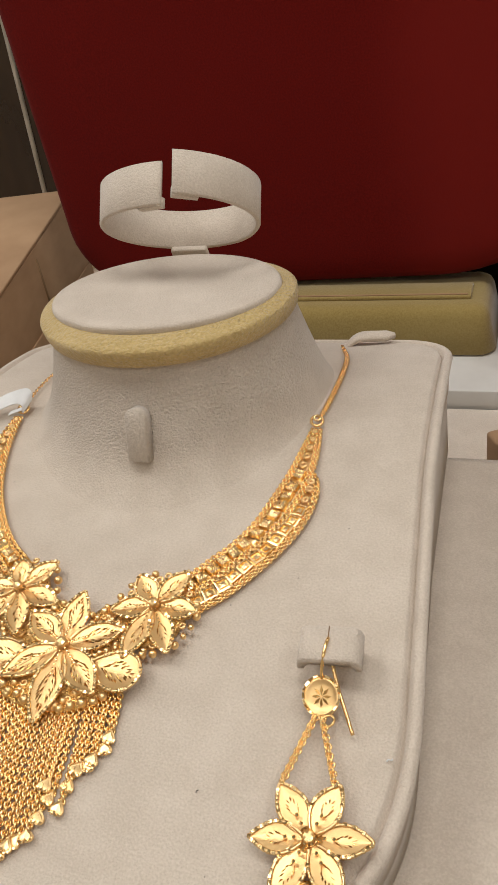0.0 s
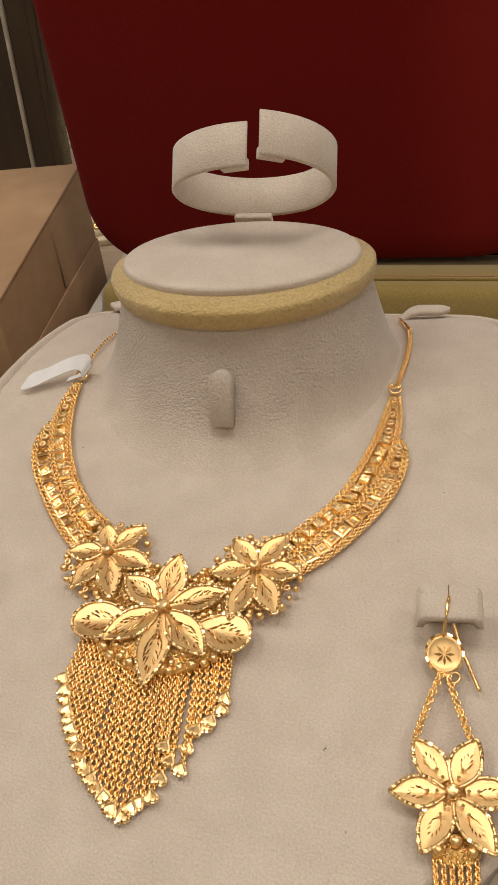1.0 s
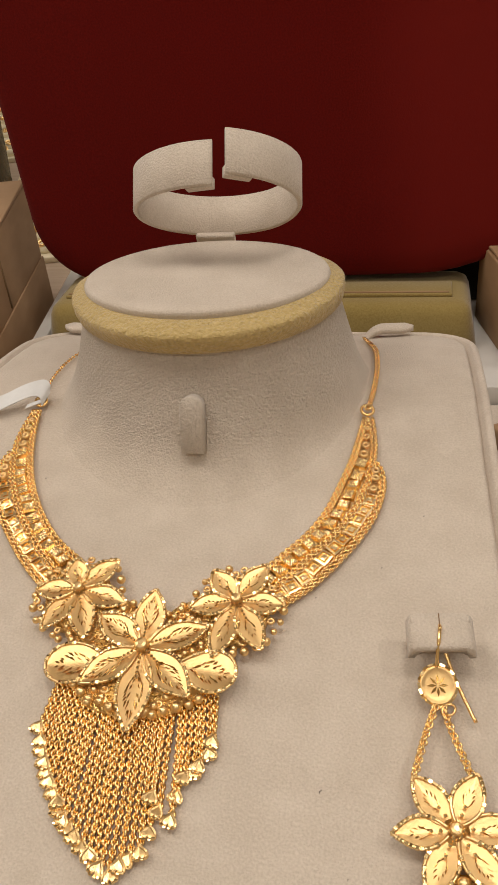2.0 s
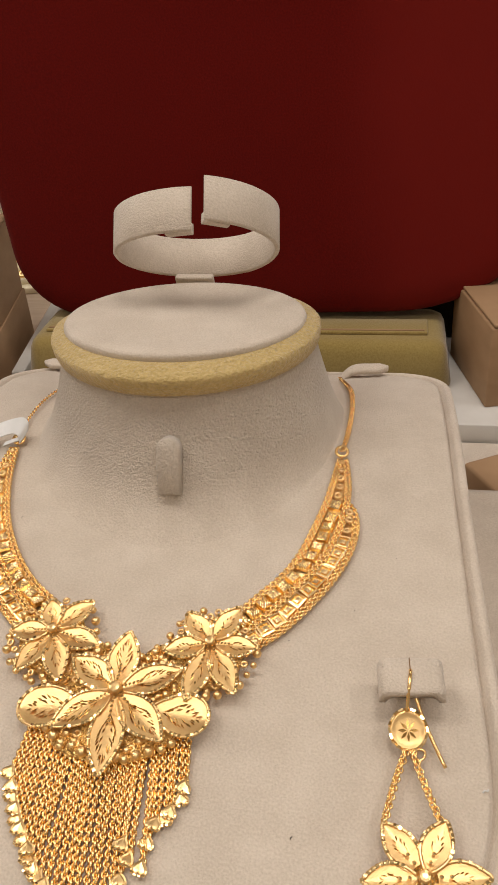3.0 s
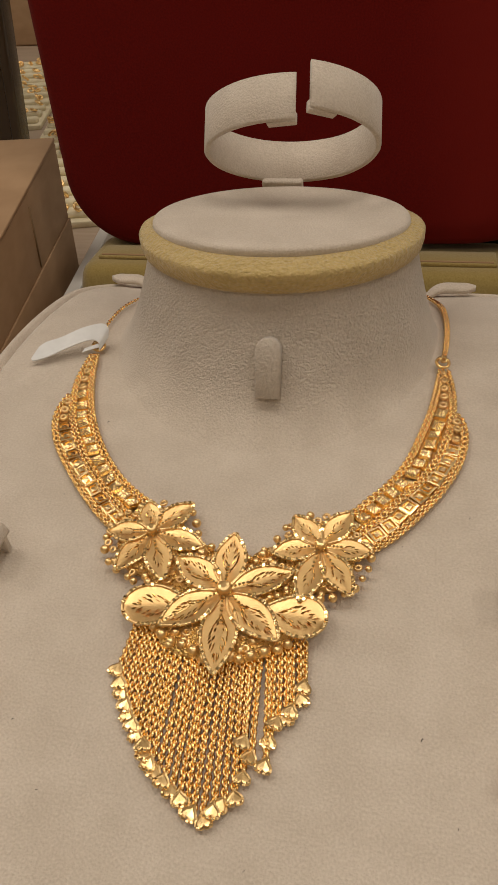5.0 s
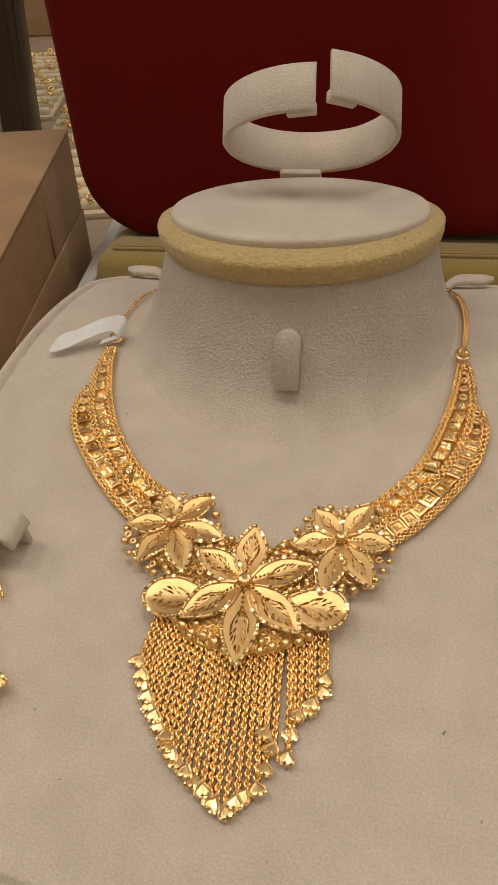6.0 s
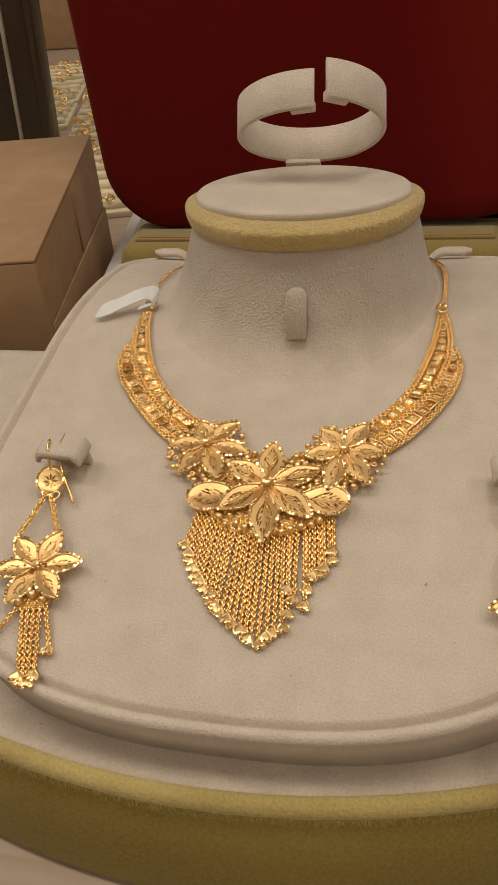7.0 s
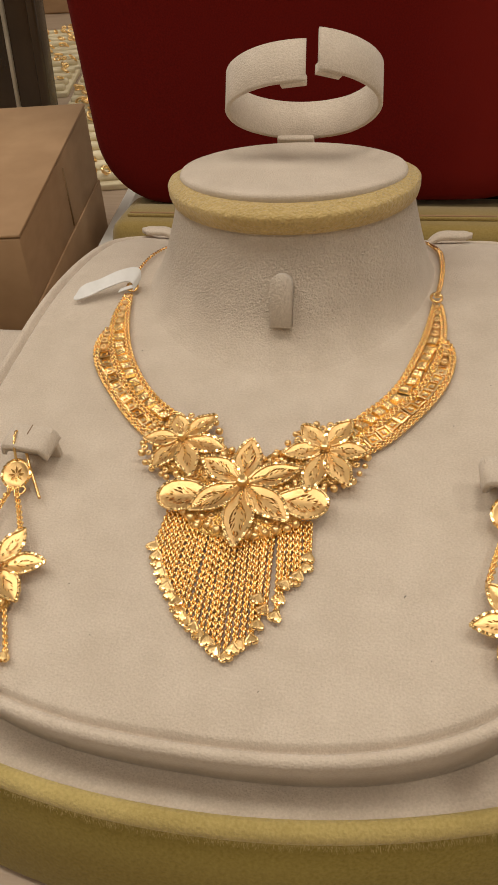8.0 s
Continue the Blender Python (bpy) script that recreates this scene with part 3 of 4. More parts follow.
def facet_plate(w, h, kind):
    """A raised square link: pillow with hatched quarters, or framed square."""
    if kind == "pillow":
        n = 10
        ax = random.randrange(2)
        verts = []
        for i in range(n + 1):
            for j in range(n + 1):
                x, y = 2 * i / n - 1, 2 * j / n - 1
                z = 0.0011 * (1 - max(abs(x), abs(y)) ** 2) + 0.0009
                line = (i if abs(x) < abs(y) else j) if ax else (i + j if x * y > 0 else i - j)
                z -= 0.00024 * (line % 2) * (1 - abs(x * y))
                if abs(x) == 1 or abs(y) == 1:
                    z = -0.0004
                verts.append((x * w, y * h, z))
        faces = [(i * (n + 1) + j, (i + 1) * (n + 1) + j, (i + 1) * (n + 1) + j + 1, i * (n + 1) + j + 1) for i in range(n) for j in range(n)]
        return verts, faces
    rings = [[(sx * w * k, sy * h * k, z) for sx, sy in ((-1, -1), (1, -1), (1, 1), (-1, 1))] for k, z in ((1, 0), (1, 0.0013), (0.76, 0.0014), (0.71, 0.0005), (0.44, 0.0005), (0.38, 0.0012), (0.05, 0.0013))]
    return loft(rings, True, True, True)


def ring_bead(parent, x, y, z, r, turn):
    v, f = torus(r * 0.72, r * 0.72, r * 0.42, 14, 6)
    ob = part("ring_bead", (v, f), GOLD_CHARM, parent)
    ob.matrix_local = pose(x, y, z, random.uniform(-12, 12), random.uniform(-12, 12), turn)
    return ob


def band_side(parent, s):
    """One side of the collar: three doubled chains with two rows of square links between them."""
    if s > 0:
        lines = ([(62.8, -3), (61.4, -14.2), (59.5, -26.4), (56.3, -38.9), (52.1, -52.1), (46.6, -62.2), (41, -69.1), (36.2, -75.2), (30, -83)],
                 [(64.6, -3), (66.0, -12), (66.8, -22), (65.9, -34.6), (62.4, -47.7), (57.6, -57.6), (51, -67.1), (44.6, -76.3), (39.3, -82.8), (34, -88.5)],
                 [(66.9, -27.2), (69.7, -31.8), (70.6, -40.1), (68.5, -51), (63.8, -61.6), (57.3, -72), (50.1, -81.5), (43.9, -87.4), (37.5, -92.5)])
    else:
        lines = ([(-71.4, -3), (-67.9, -18.8), (-63.1, -34.3), (-58.1, -45.5), (-51.7, -56), (-45.2, -64.3), (-38.7, -70.8), (-31.9, -75.8), (-26, -80)],
                 [(-72.8, -3), (-73.0, -14), (-72.8, -22), (-71.4, -29.3), (-68.9, -39.1), (-63.7, -49.7), (-56.2, -61.1), (-47.1, -71.7), (-39.3, -79.6), (-33, -85)],
                 [(-73.2, -28.4), (-74.8, -35), (-74.2, -42.6), (-70.7, -51.3), (-65.3, -59.6), (-58, -68.8), (-49.7, -78.2), (-42, -85.3), (-36, -90)])
    inner, middle, outer = (spline(pts, 60) for pts in lines)
    for curve, name in ((inner, "inner_chain"), (middle, "middle_chain"), (outer, "outer_chain")):
        d = np.gradient(curve, axis=0)
        nrm = np.stack([-d[:, 1], d[:, 0]], 1) / np.linalg.norm(d, axis=1)[:, None]
        rows = [chain(on_chest(curve + nrm * o, 0.0018 + k), 0.00118, 1.22, 0.0, 0.08, FAT_LINK) for o, k in ((-0.72, 0), (0.72, 0.0002))]
        part(name, join(*rows), GOLD_CHAIN, parent, "doubled gold link chain")
    for a, b_, name in ((inner, middle, "inner_backing"), (outer, middle, "outer_backing")):
        rings = []
        for k in range(1, 59):
            j = k if a is inner else int(np.argmin(np.linalg.norm(b_ - a[k], axis=1)))
            (p, q), z = (a[k], b_[j]), chest_z(a[k][1] / 1000)
            rings.append([(p[0] / 1000, p[1] / 1000, z + 0.0008), (q[0] / 1000, q[1] / 1000, z + 0.0008), (q[0] / 1000, q[1] / 1000, z + 0.0016), (p[0] / 1000, p[1] / 1000, z + 0.0016)])
        part(name, loft(rings, True, True, True), GOLD_CHARM, parent, "thin gold backing")
    n = 18
    for i in range(n):
        k = 2 + int(i * 57 / n)
        a, b = inner[k], middle[min(59, int(k * 0.985))]
        c = (a + b) / 2
        d = inner[min(59, k + 1)] - inner[k - 1]
        w = float(np.linalg.norm(a - b)) / 2 - 1.0
        turn = math.degrees(math.atan2(d[1], d[0]))
        if c[1] > -27:
            if c[1] < -5:
                ring_bead(parent, c[0] / 1000, c[1] / 1000, chest_z(c[1] / 1000) + 0.0026, 0.0010 + 0.00004 * (-c[1] - 7), turn)
            continue
        ob = part("square_link", facet_plate(0.00225, min(w, 2.3) / 1000, "pillow"), GOLD_LINK, parent, "", False)
        ob.matrix_local = pose(c[0] / 1000, c[1] / 1000, chest_z(c[1] / 1000) + 0.0021, random.uniform(-17, 17), random.uniform(-17, 17), turn + random.uniform(-7, 7))
    n = 14
    for i in range(n):
        k = 4 + int(i * 54 / n)
        a = outer[k]
        j = int(np.argmin(np.linalg.norm(middle - a, axis=1)))
        b = middle[j]
        c = (a + b) / 2
        d = outer[min(59, k + 1)] - outer[k - 1]
        w = float(np.linalg.norm(a - b)) / 2 - 1.2
        if c[1] > -42:
            ring_bead(parent, c[0] / 1000, c[1] / 1000, chest_z(c[1] / 1000) + 0.0026, 0.0014, 0)
            continue
        ob = part("square_link", facet_plate(0.0023, min(w, 2.3) / 1000, "frame"), GOLD_LINK, parent, "", False)
        ob.matrix_local = pose(c[0] / 1000, c[1] / 1000, chest_z(c[1] / 1000) + 0.0014, random.uniform(-9, 9), random.uniform(-9, 9), math.degrees(math.atan2(d[1], d[0])) + random.uniform(-5, 5))
    return inner, middle


def plate_under(outline, z0, z1):
    rings = [[(x, y, z) for x, y in outline] for z in (z0, z1)]
    return loft(rings, True, True, True)


def side_flower(parent, cx, cy, tips, beads):
    fl = part("side_flower", plate_under([(cx + 0.0105 * math.cos(a), cy - 0.002 + 0.0125 * math.sin(a)) for a in np.linspace(0, 2 * math.pi, 24, endpoint=False)], 0.0508, 0.0541), GOLD_FILIGREE, parent, "six-petalled gold flower")
    for i, (dx, dy) in enumerate(tips):
        length = math.hypot(dx, dy)
        add_petal(fl, (cx + dx * 0.12 / 1000, cy + dy * 0.12 / 1000), (cx + dx / 1000, cy + dy / 1000), 0.0079 if length > 13 else 0.0073, 0.0546 + 0.0003 * (i % 2), cuts=5)
        part("milgrain", milgrain((cx, cy), (cx + dx / 1000, cy + dy / 1000), 5, 0.0005, 0.0557), GOLD_BRIGHT, fl, "", False)
    flower_centre(fl, cx, cy, 0.0568, 0.0017)
    for k in range(60):
        a, q = k * 2.39996, 0.0135 * math.sqrt((k + 6) / 66)
        bx, by = cx + q * math.cos(a), cy - 0.002 + q * 1.1 * math.sin(a)
        if not covered(bx, by, cx, cy, tips):
            if k % 3:
                ring_bead(fl, bx, by, 0.0541, random.uniform(0.0010, 0.0013), 0)
            else:
                bead(fl, bx, by, 0.0542, random.uniform(0.0009, 0.0014))
    for a0, a1, rad, n in beads:
        for a in np.linspace(math.radians(a0), math.radians(a1), n):
            for rr in (rad - 0.9,):
                bead(fl, cx + rr / 1000 * math.cos(a) + random.uniform(-1, 1) * 0.0003, cy - 0.002 + rr * 1.08 / 1000 * math.sin(a) + random.uniform(-1, 1) * 0.0003, 0.0536 + random.uniform(0, 1) * 0.0006, random.uniform(0.0010, 0.00155))
    return fl


def necklace():
    ob = empty("gold_necklace", BUST, "gold filigree necklace with flower pendant and chain tassel", "necklace")
    band_side(ob, 1)
    band_side(ob, -1)
    # chains round the neck
    part("neck_chain", join(*(chain(on_chest([(63.4 + o * 0.5, 3), (64.6 + o, 14), (65.2 + o, 28), (64.8 + o, 42), (63 + o, 56), (57, 72)], 0.0021), 0.00110, 1.10, 0.0, 0.06, FAT_LINK) for o in (-0.5, 0.5))), GOLD_CHAIN, ob, "gold link chain")
    part("neck_chain", chain(on_chest([(-72.3, 2), (-74.3, 12), (-75.2, 28), (-74, 44), (-69, 58), (-60, 70)], 0.0018), 0.0012, 0.95), GOLD_CHAIN, ob, "thin gold link chain")
    for x, y in ((0.0632, 0.0005), (-0.0715, 0.0015)):
        v, f = torus(0.0023, 0.0023, 0.0006, 20, 8)
        ring = part("clasp_ring", (v, f), GOLD_CHAIN, ob)
        ring.matrix_local = pose(x, y, 0.0512, 12, 8, 0)
        v, f = torus(0.0014, 0.0010, 0.0005, 14, 6)
        ring = part("clasp_hook", (v, f), GOLD_BRIGHT, ob)
        ring.matrix_local = pose(x + 0.0002, y + 0.0006, 0.0522, 40, 20, 30)
    # middle flower with two round leaves
    cx, cy = 0.0022, -0.1095
    fl = part("middle_flower", plate_under([(cx + 0.0225 * math.cos(a), cy - 0.0065 + 0.0135 * math.sin(a)) for a in np.linspace(0, 2 * math.pi, 32, endpoint=False)], 0.0508, 0.0541), GOLD_FILIGREE, ob, "large six-petalled gold flower")
    add_petal(fl, (cx - 0.009, cy - 0.0055), (-0.0262, -0.1180), 0.0132, 0.0553, True, 0.03, 9)
    add_petal(fl, (cx + 0.012, cy - 0.0050), (0.0322, -0.1165), 0.0132, 0.0553, True, 0.03, 9)
    tips = ((-0.6, 20.0), (-16, 9.6), (18.8, 8.4), (-16, -13.6), (2.0, -26.5), (17.6, -14.8))
    for i, (dx, dy, w) in enumerate(((-0.6, 20.0, 9.6), (-16, 9.6, 9.4), (18.8, 8.4, 9.4), (-16, -13.6, 10.0), (2.0, -26.5, 10.2), (17.6, -14.8, 10.2))):
        add_petal(fl, (cx + dx * 0.10 / 1000, cy + dy * 0.10 / 1000), (cx + dx / 1000, cy + dy / 1000), w / 1000, 0.0551 + 0.0004 * (i % 2), cuts=11)
        part("milgrain", milgrain((cx, cy), (cx + dx / 1000, cy + dy / 1000), 6, 0.00055, 0.0563), GOLD_BRIGHT, fl, "", False)
    flower_centre(fl, cx, cy, 0.0574, 0.0021)
    for k in range(80):
        a, q = k * 2.39996, math.sqrt((k + 8) / 88)
        bx, by = cx + 0.021 * q * math.cos(a), cy - 0.003 + 0.0175 * q * math.sin(a)
        if not covered(bx, by, cx, cy, tips) and (abs(bx - cx) < 0.012 or by > cy):
            if k % 3:
                ring_bead(fl, bx, by, 0.0540, random.uniform(0.0010, 0.0014), 0)
            else:
                bead(fl, bx, by, 0.0542, random.uniform(0.0010, 0.0015))
    for x, y in ((-14, -125), (-11, -127), (-7.5, -127.5), (-4, -129), (9, -130), (12, -128.5), (15.5, -127), (19, -126), (21.5, -124), (-17, -123), (10, -95), (12.5, -97), (-6, -94), (-8.5, -96.5)):
        bead(fl, x / 1000 + 0.001, y / 1000, 0.0543, random.uniform(0.0012, 0.0018))
    for x, y, rx, ry in ((-0.0125, -0.1010, 0.011, 0.0095), (0.0165, -0.1005, 0.010, 0.0095), (0.002, -0.1255, 0.016, 0.0055)):
        filler = part("filigree_plate", plate_under([(x + rx * math.cos(a), y + ry * math.sin(a)) for a in np.linspace(0, 2 * math.pi, 20, endpoint=False)], 0.0507, 0.0539), GOLD_FILIGREE, ob)
        for k in range(16):
            a, q = k * 2.39996, math.sqrt((k + 0.5) / 16)
            bx, by = x + rx * q * math.cos(a), y + ry * q * math.sin(a)
            if not covered(bx, by, cx, cy, tips) and not covered(bx, by, -0.0245, -0.0903, ((10.6, 11.6), (17.2, -4.3), (7.9, -17.9))) and not covered(bx, by, 0.0280, -0.0907, ((-9.2, 10.5), (-3.8, -20), (-14.2, -4))):
                bead(filler, bx, by, 0.0540, random.uniform(0.0010, 0.0014))
    side_flower(ob, -0.0245, -0.0903, ((-4.2, 11.5), (10.6, 11.6), (17.2, -4.3), (7.9, -17.9), (-7.4, -15.4), (-14, -1.8)), ((-20, 60, 15.5, 6), (150, 255, 15.2, 7), (265, 300, 16, 3)))
    side_flower(ob, 0.0280, -0.0907, ((-9.2, 10.5), (7.8, 13.5), (15.2, -0.5), (10.3, -16.6), (-3.8, -20), (-14.2, -4)), ((110, 200, 15.0, 6), (275, 375, 15.6, 8)))
    # tassel: strands of links that end in hearts
    ends_x = (-23.2, -21.2, -19.2, -17.4, -15.6, -13.4, -11.3, -9.4, -7.0, -4.6, -1.8, 0.9, 3.4, 5.8, 8.6, 11.2, 13.6, 16.4, 14.6, 17.4, 22.0, 21.0, 23.8, 25.4, 27.2, 28.2)
    ends_y = (134.5, 139, 142, 146, 148.5, 151.5, 154.5, 157, 159.5, 161.5, 164, 166, 168, 169.5, 170.8, 166.5, 166, 162, 150, 154, 156, 146, 143, 142, 137.5, 133.5)
    ends_x, ends_y = (np.interp(np.linspace(0, 25, 30), range(26), e) for e in (ends_x, ends_y))
    n = len(ends_x)
    for i in range(n):
        s = i / (n - 1)
        tx = -21.5 + 48.5 * s
        ty = -121.5 - 7.0 * math.exp(-((tx - 3) / 9) ** 2)
        ex, ey = ends_x[i], -ends_y[i]
        mx, my = tx * 0.52 + ex * 0.48 + random.uniform(-0.3, 0.3), ty * 0.5 + ey * 0.5
        lift = 0.0012 + (0.0003 if i % 2 else 0.0)
        pts = [(tx / 1000, ty / 1000, 0.0526), (mx / 1000, my / 1000, 0.0502 + lift), (ex / 1000, ey / 1000, 0.0500 + lift * 0.8)]
        part("tassel_strand", chain(pts, 0.00122, 1.50, random.uniform(0, 0.2), 0.06, FAT_LINK), GOLD_CHAIN, ob)
        heart(ob, ex / 1000, ey / 1000 + 0.0003, 0.0508 + lift * 0.6 + 0.0003 * (i % 2), 0.0044, random.uniform(-25, 25) - 12 * (1 - 2 * s))
    return ob


necklace()


def price_tag():
    ob = empty("price_tag", BUST, "folded white paper price tag tied to the necklace clasp", "price tag")
    pts = spline([(-0.0690, 0.0015, 0.0525), (-0.0695, 0.0040, 0.0548), (-0.0730, 0.0048, 0.0556), (-0.0805, 0.0012, 0.0550), (-0.0880, -0.0036, 0.0538), (-0.0952, -0.0066, 0.0530)], 60)
    rings = []
    for i, p in enumerate(pts):
        s = i / 59
        w = 0.0036 + 0.0014 * min(1, s * 2.2)
        if s > 0.88:
            w *= max(0.6, 1 - ((s - 0.88) / 0.12) ** 3 * 0.4)
        d = np.array([0.30, 0.92, 0.25])
        rings.append([p + d * w + (0, 0, 0.0002), p - d * w + (0, 0, 0.0002), p - d * w - (0, 0, 0.0002), p + d * w - (0, 0, 0.0002)])
    part("tag_paper", loft(rings, True, True, True), PAPER, ob, "", False)
    pts = spline([(-0.0690, 0.0015, 0.0524), (-0.0720, -0.0005, 0.0526), (-0.0740, -0.0014, 0.0524), (-0.0765, -0.0026, 0.0520)], 20)
    rings = []
    for p in pts:
        d = np.array([0.30, 0.92, 0.25]) * 0.0011
        rings.append([p + d, p - d, p - d - (0, 0, 0.0003), p + d - (0, 0, 0.0003)])
    part("tag_fold", loft(rings, True, True, True), PAPER, ob, "", False)
    return ob


price_tag()


def earring(m, splay, lean, hook=0.0):
    """Built hanging towards -y from the hook at the origin; the surface lies at z = 0."""
    ob = empty("drop_earring", m, "gold flower drop earring lying under its suede holder", "earring", "pair of earrings")
    # hook wire over the bridge
    pts = spline([(0, -0.0125, 0.0085), (hook * 0.25, -0.0100, 0.0118), (hook * 0.5, -0.0080, 0.0136), (hook * 0.8, -0.0050, 0.0143), (hook, -0.0030, 0.0139), (hook, -0.0018, 0.0126)], 24)
    part("ear_wire", tube(pts, 0.0005), GOLD_CHAIN, ob)
    pts = spline([(0.0026, -0.0070, 0.0095), (0.0046, -0.0140, 0.0064), (0.0078, -0.0225, 0.0034), (0.0092, -0.0262, 0.0030)], 20)
    part("wire_end", tube(pts, 0.00055), GOLD_CHAIN, ob)
    # coin
    r = 0.0051
    rings = [[(rr * math.cos(a), -0.0168 + rr * math.sin(a) * 0.98, z + 0.0021 * math.sin(a) * rr / r) for a in np.linspace(0, 2 * math.pi, 28, endpoint=False)] for rr, z in ((r * 0.9, 0.0048), (r, 0.0056), (r * 0.94, 0.0064), (r * 0.84, 0.0060), (r * 0.5, 0.0057), (r * 0.05, 0.0056))]
    coin = part("coin", loft(rings, True, True, True), GOLD_SATIN, ob, "dished gold disc")
    pieces = []
    for k in range(20):
        a = 2 * math.pi * k / 20
        bm = box_bm(0.0007, 0.0015, 0.0007, (0, 0, 0), 0, 1, pose(0, 0, 0, random.uniform(-20, 20), random.uniform(-20, 20), math.degrees(a)))
        pieces.append(([tuple(v.co + Vector((r * math.cos(a), -0.0168 + r * math.sin(a) * 0.98, 0.0062 + 0.0021 * math.sin(a)))) for v in bm.verts], [[v.index for v in f.verts] for f in bm.faces]))
        bm.free()
    part("coin_rim", join(*pieces), GOLD_BRIGHT, coin, "bright cut rim", False)
    pieces = []
    for k in range(8):
        a = 2 * math.pi * k / 8
        c, s = math.cos(a), math.sin(a)
        v = [(q * c - w * s, -0.0168 + q * s + w * c, 0.0059 + 0.40 * (q * s + w * c) + 0.06 * q) for q, w in ((0.0003, 0), (0.0016, 0.0004), (0.0029, 0), (0.0016, -0.0004))]
        pieces.append((v, [(0, 1, 2, 3)]))
    part("engraving", join(*pieces), GOLD_DARK, coin, "engraved star", False)
    # two chains down to the flower
    for s in (-1, 1):
        pts = [(s * 0.0008 - 0.0006, -0.0222, 0.0052), (s * 0.0038 - 0.0014, -0.0305, 0.0040), (s * 0.0072 - 0.0018, -0.0412, 0.0050)]
        part("link_chain", join(chain(pts, 0.00125, 1.15), chain([(x + 0.0007, y, z) for x, y, z in pts], 0.00125, 1.15, 0.7)), GOLD_CHAIN, ob)
    v, f = torus(0.0020, 0.0014, 0.0004, 16, 6)
    ring = part("jump_ring", (v, f), GOLD_CHAIN, ob)
    ring.matrix_local = pose(0.0022, -0.0235, 0.0048, 20, 0, 30)
    # flower
    cx, cy = 0.0002, -0.0548
    fl = part("flower", plate_under([(cx + 0.0034 * math.cos(a), cy + 0.0034 * math.sin(a)) for a in np.linspace(0, 2 * math.pi, 20, endpoint=False)], 0.0020, 0.0042), GOLD_CHAIN, ob, "six-petalled gold flower")
    for i, (dx, dy) in enumerate(((-9.2, 13.2), (7.0, 13.6), (16.2, 0.2), (9.2, -14.4), (-8.2, -14.8), (-15.4, -0.8))):
        add_petal(fl, (cx + dx * 0.12 / 1000, cy + dy * 0.12 / 1000), (cx + dx / 1000, cy + dy / 1000), 0.0078, 0.0042 + 0.0004 * (i % 2), cuts=5)
        part("milgrain", milgrain((cx, cy), (cx + dx / 1000, cy + dy / 1000), 3, 0.0006, 0.0056), GOLD_BRIGHT, fl, "", False)
    flower_centre(fl, cx, cy, 0.0062, 0.0017)
    part("bead_plate", plate_under([(cx + 0.0062 * math.cos(a), cy - 0.0132 + 0.0038 * math.sin(a)) for a in np.linspace(0, 2 * math.pi, 18, endpoint=False)], 0.0020, 0.0034), GOLD_FILIGREE, fl)
    for dx, dy, rr in ((-4.0, -14.0, 1.3), (0.2, -11.8, 1.7), (4.0, -14.0, 1.3)):
        bead(fl, cx + dx / 1000, cy + dy / 1000, 0.0046, rr / 1000)
    # tassel
    for k in range(6):
        x0 = cx - 0.0050 + 0.0020 * k
        x1 = cx - 0.0042 + 0.0017 * k + lean
        ln = 0.0178 + (0.0015, 0.004, 0.006, 0.0065, 0.0042, 0.001)[k]
        y1 = cy - 0.0165 - ln
        if splay and k == 0:
            x1, y1 = cx - 0.0165, cy - 0.0310
        if splay and k == 5:
            x1, y1 = cx + 0.0062 + lean, cy - 0.0300
        z1 = 0.0016 if (m @ Vector((x1, y1, 0.0))).y > -0.2 else 0.0012
        pts = [(x0, cy - 0.0156, 0.0030), ((x0 + x1) / 2, (cy - 0.0156 + y1) / 2, 0.0022), (x1, y1, z1)]
        part("tassel_strand", chain(pts, 0.00112, 1.30, random.uniform(0, 0.2), 0.05, FAT_LINK), GOLD_CHAIN, ob)
        heart(ob, x1, y1, 0.0018, 0.0046, random.uniform(-20, 20) + (-30 if splay and k == 0 else 0))
    return ob


earring(BUST @ pose(0.0873, -0.0975, 0.0500, 0, 0, 6.4), False, 0.0, 0.0018)
earring(BUST @ pose(-0.0837, -0.0978, 0.0500, 0, 0, 11.4), True, 0.0015)


# ---- jewellery case behind the bust ----
def rounded_rect(x0, x1, z0, z1, r, n=10):
    pts = []
    for cx, cz, a0 in ((x1 - r, z1 - r, 0), (x0 + r, z1 - r, 90), (x0 + r, z0 + r, 180), (x1 - r, z0 + r, 270)):
        for a in np.linspace(a0, a0 + 90, n):
            pts.append((cx + r * math.cos(math.radians(a)), cz + r * math.sin(math.radians(a))))
    return pts


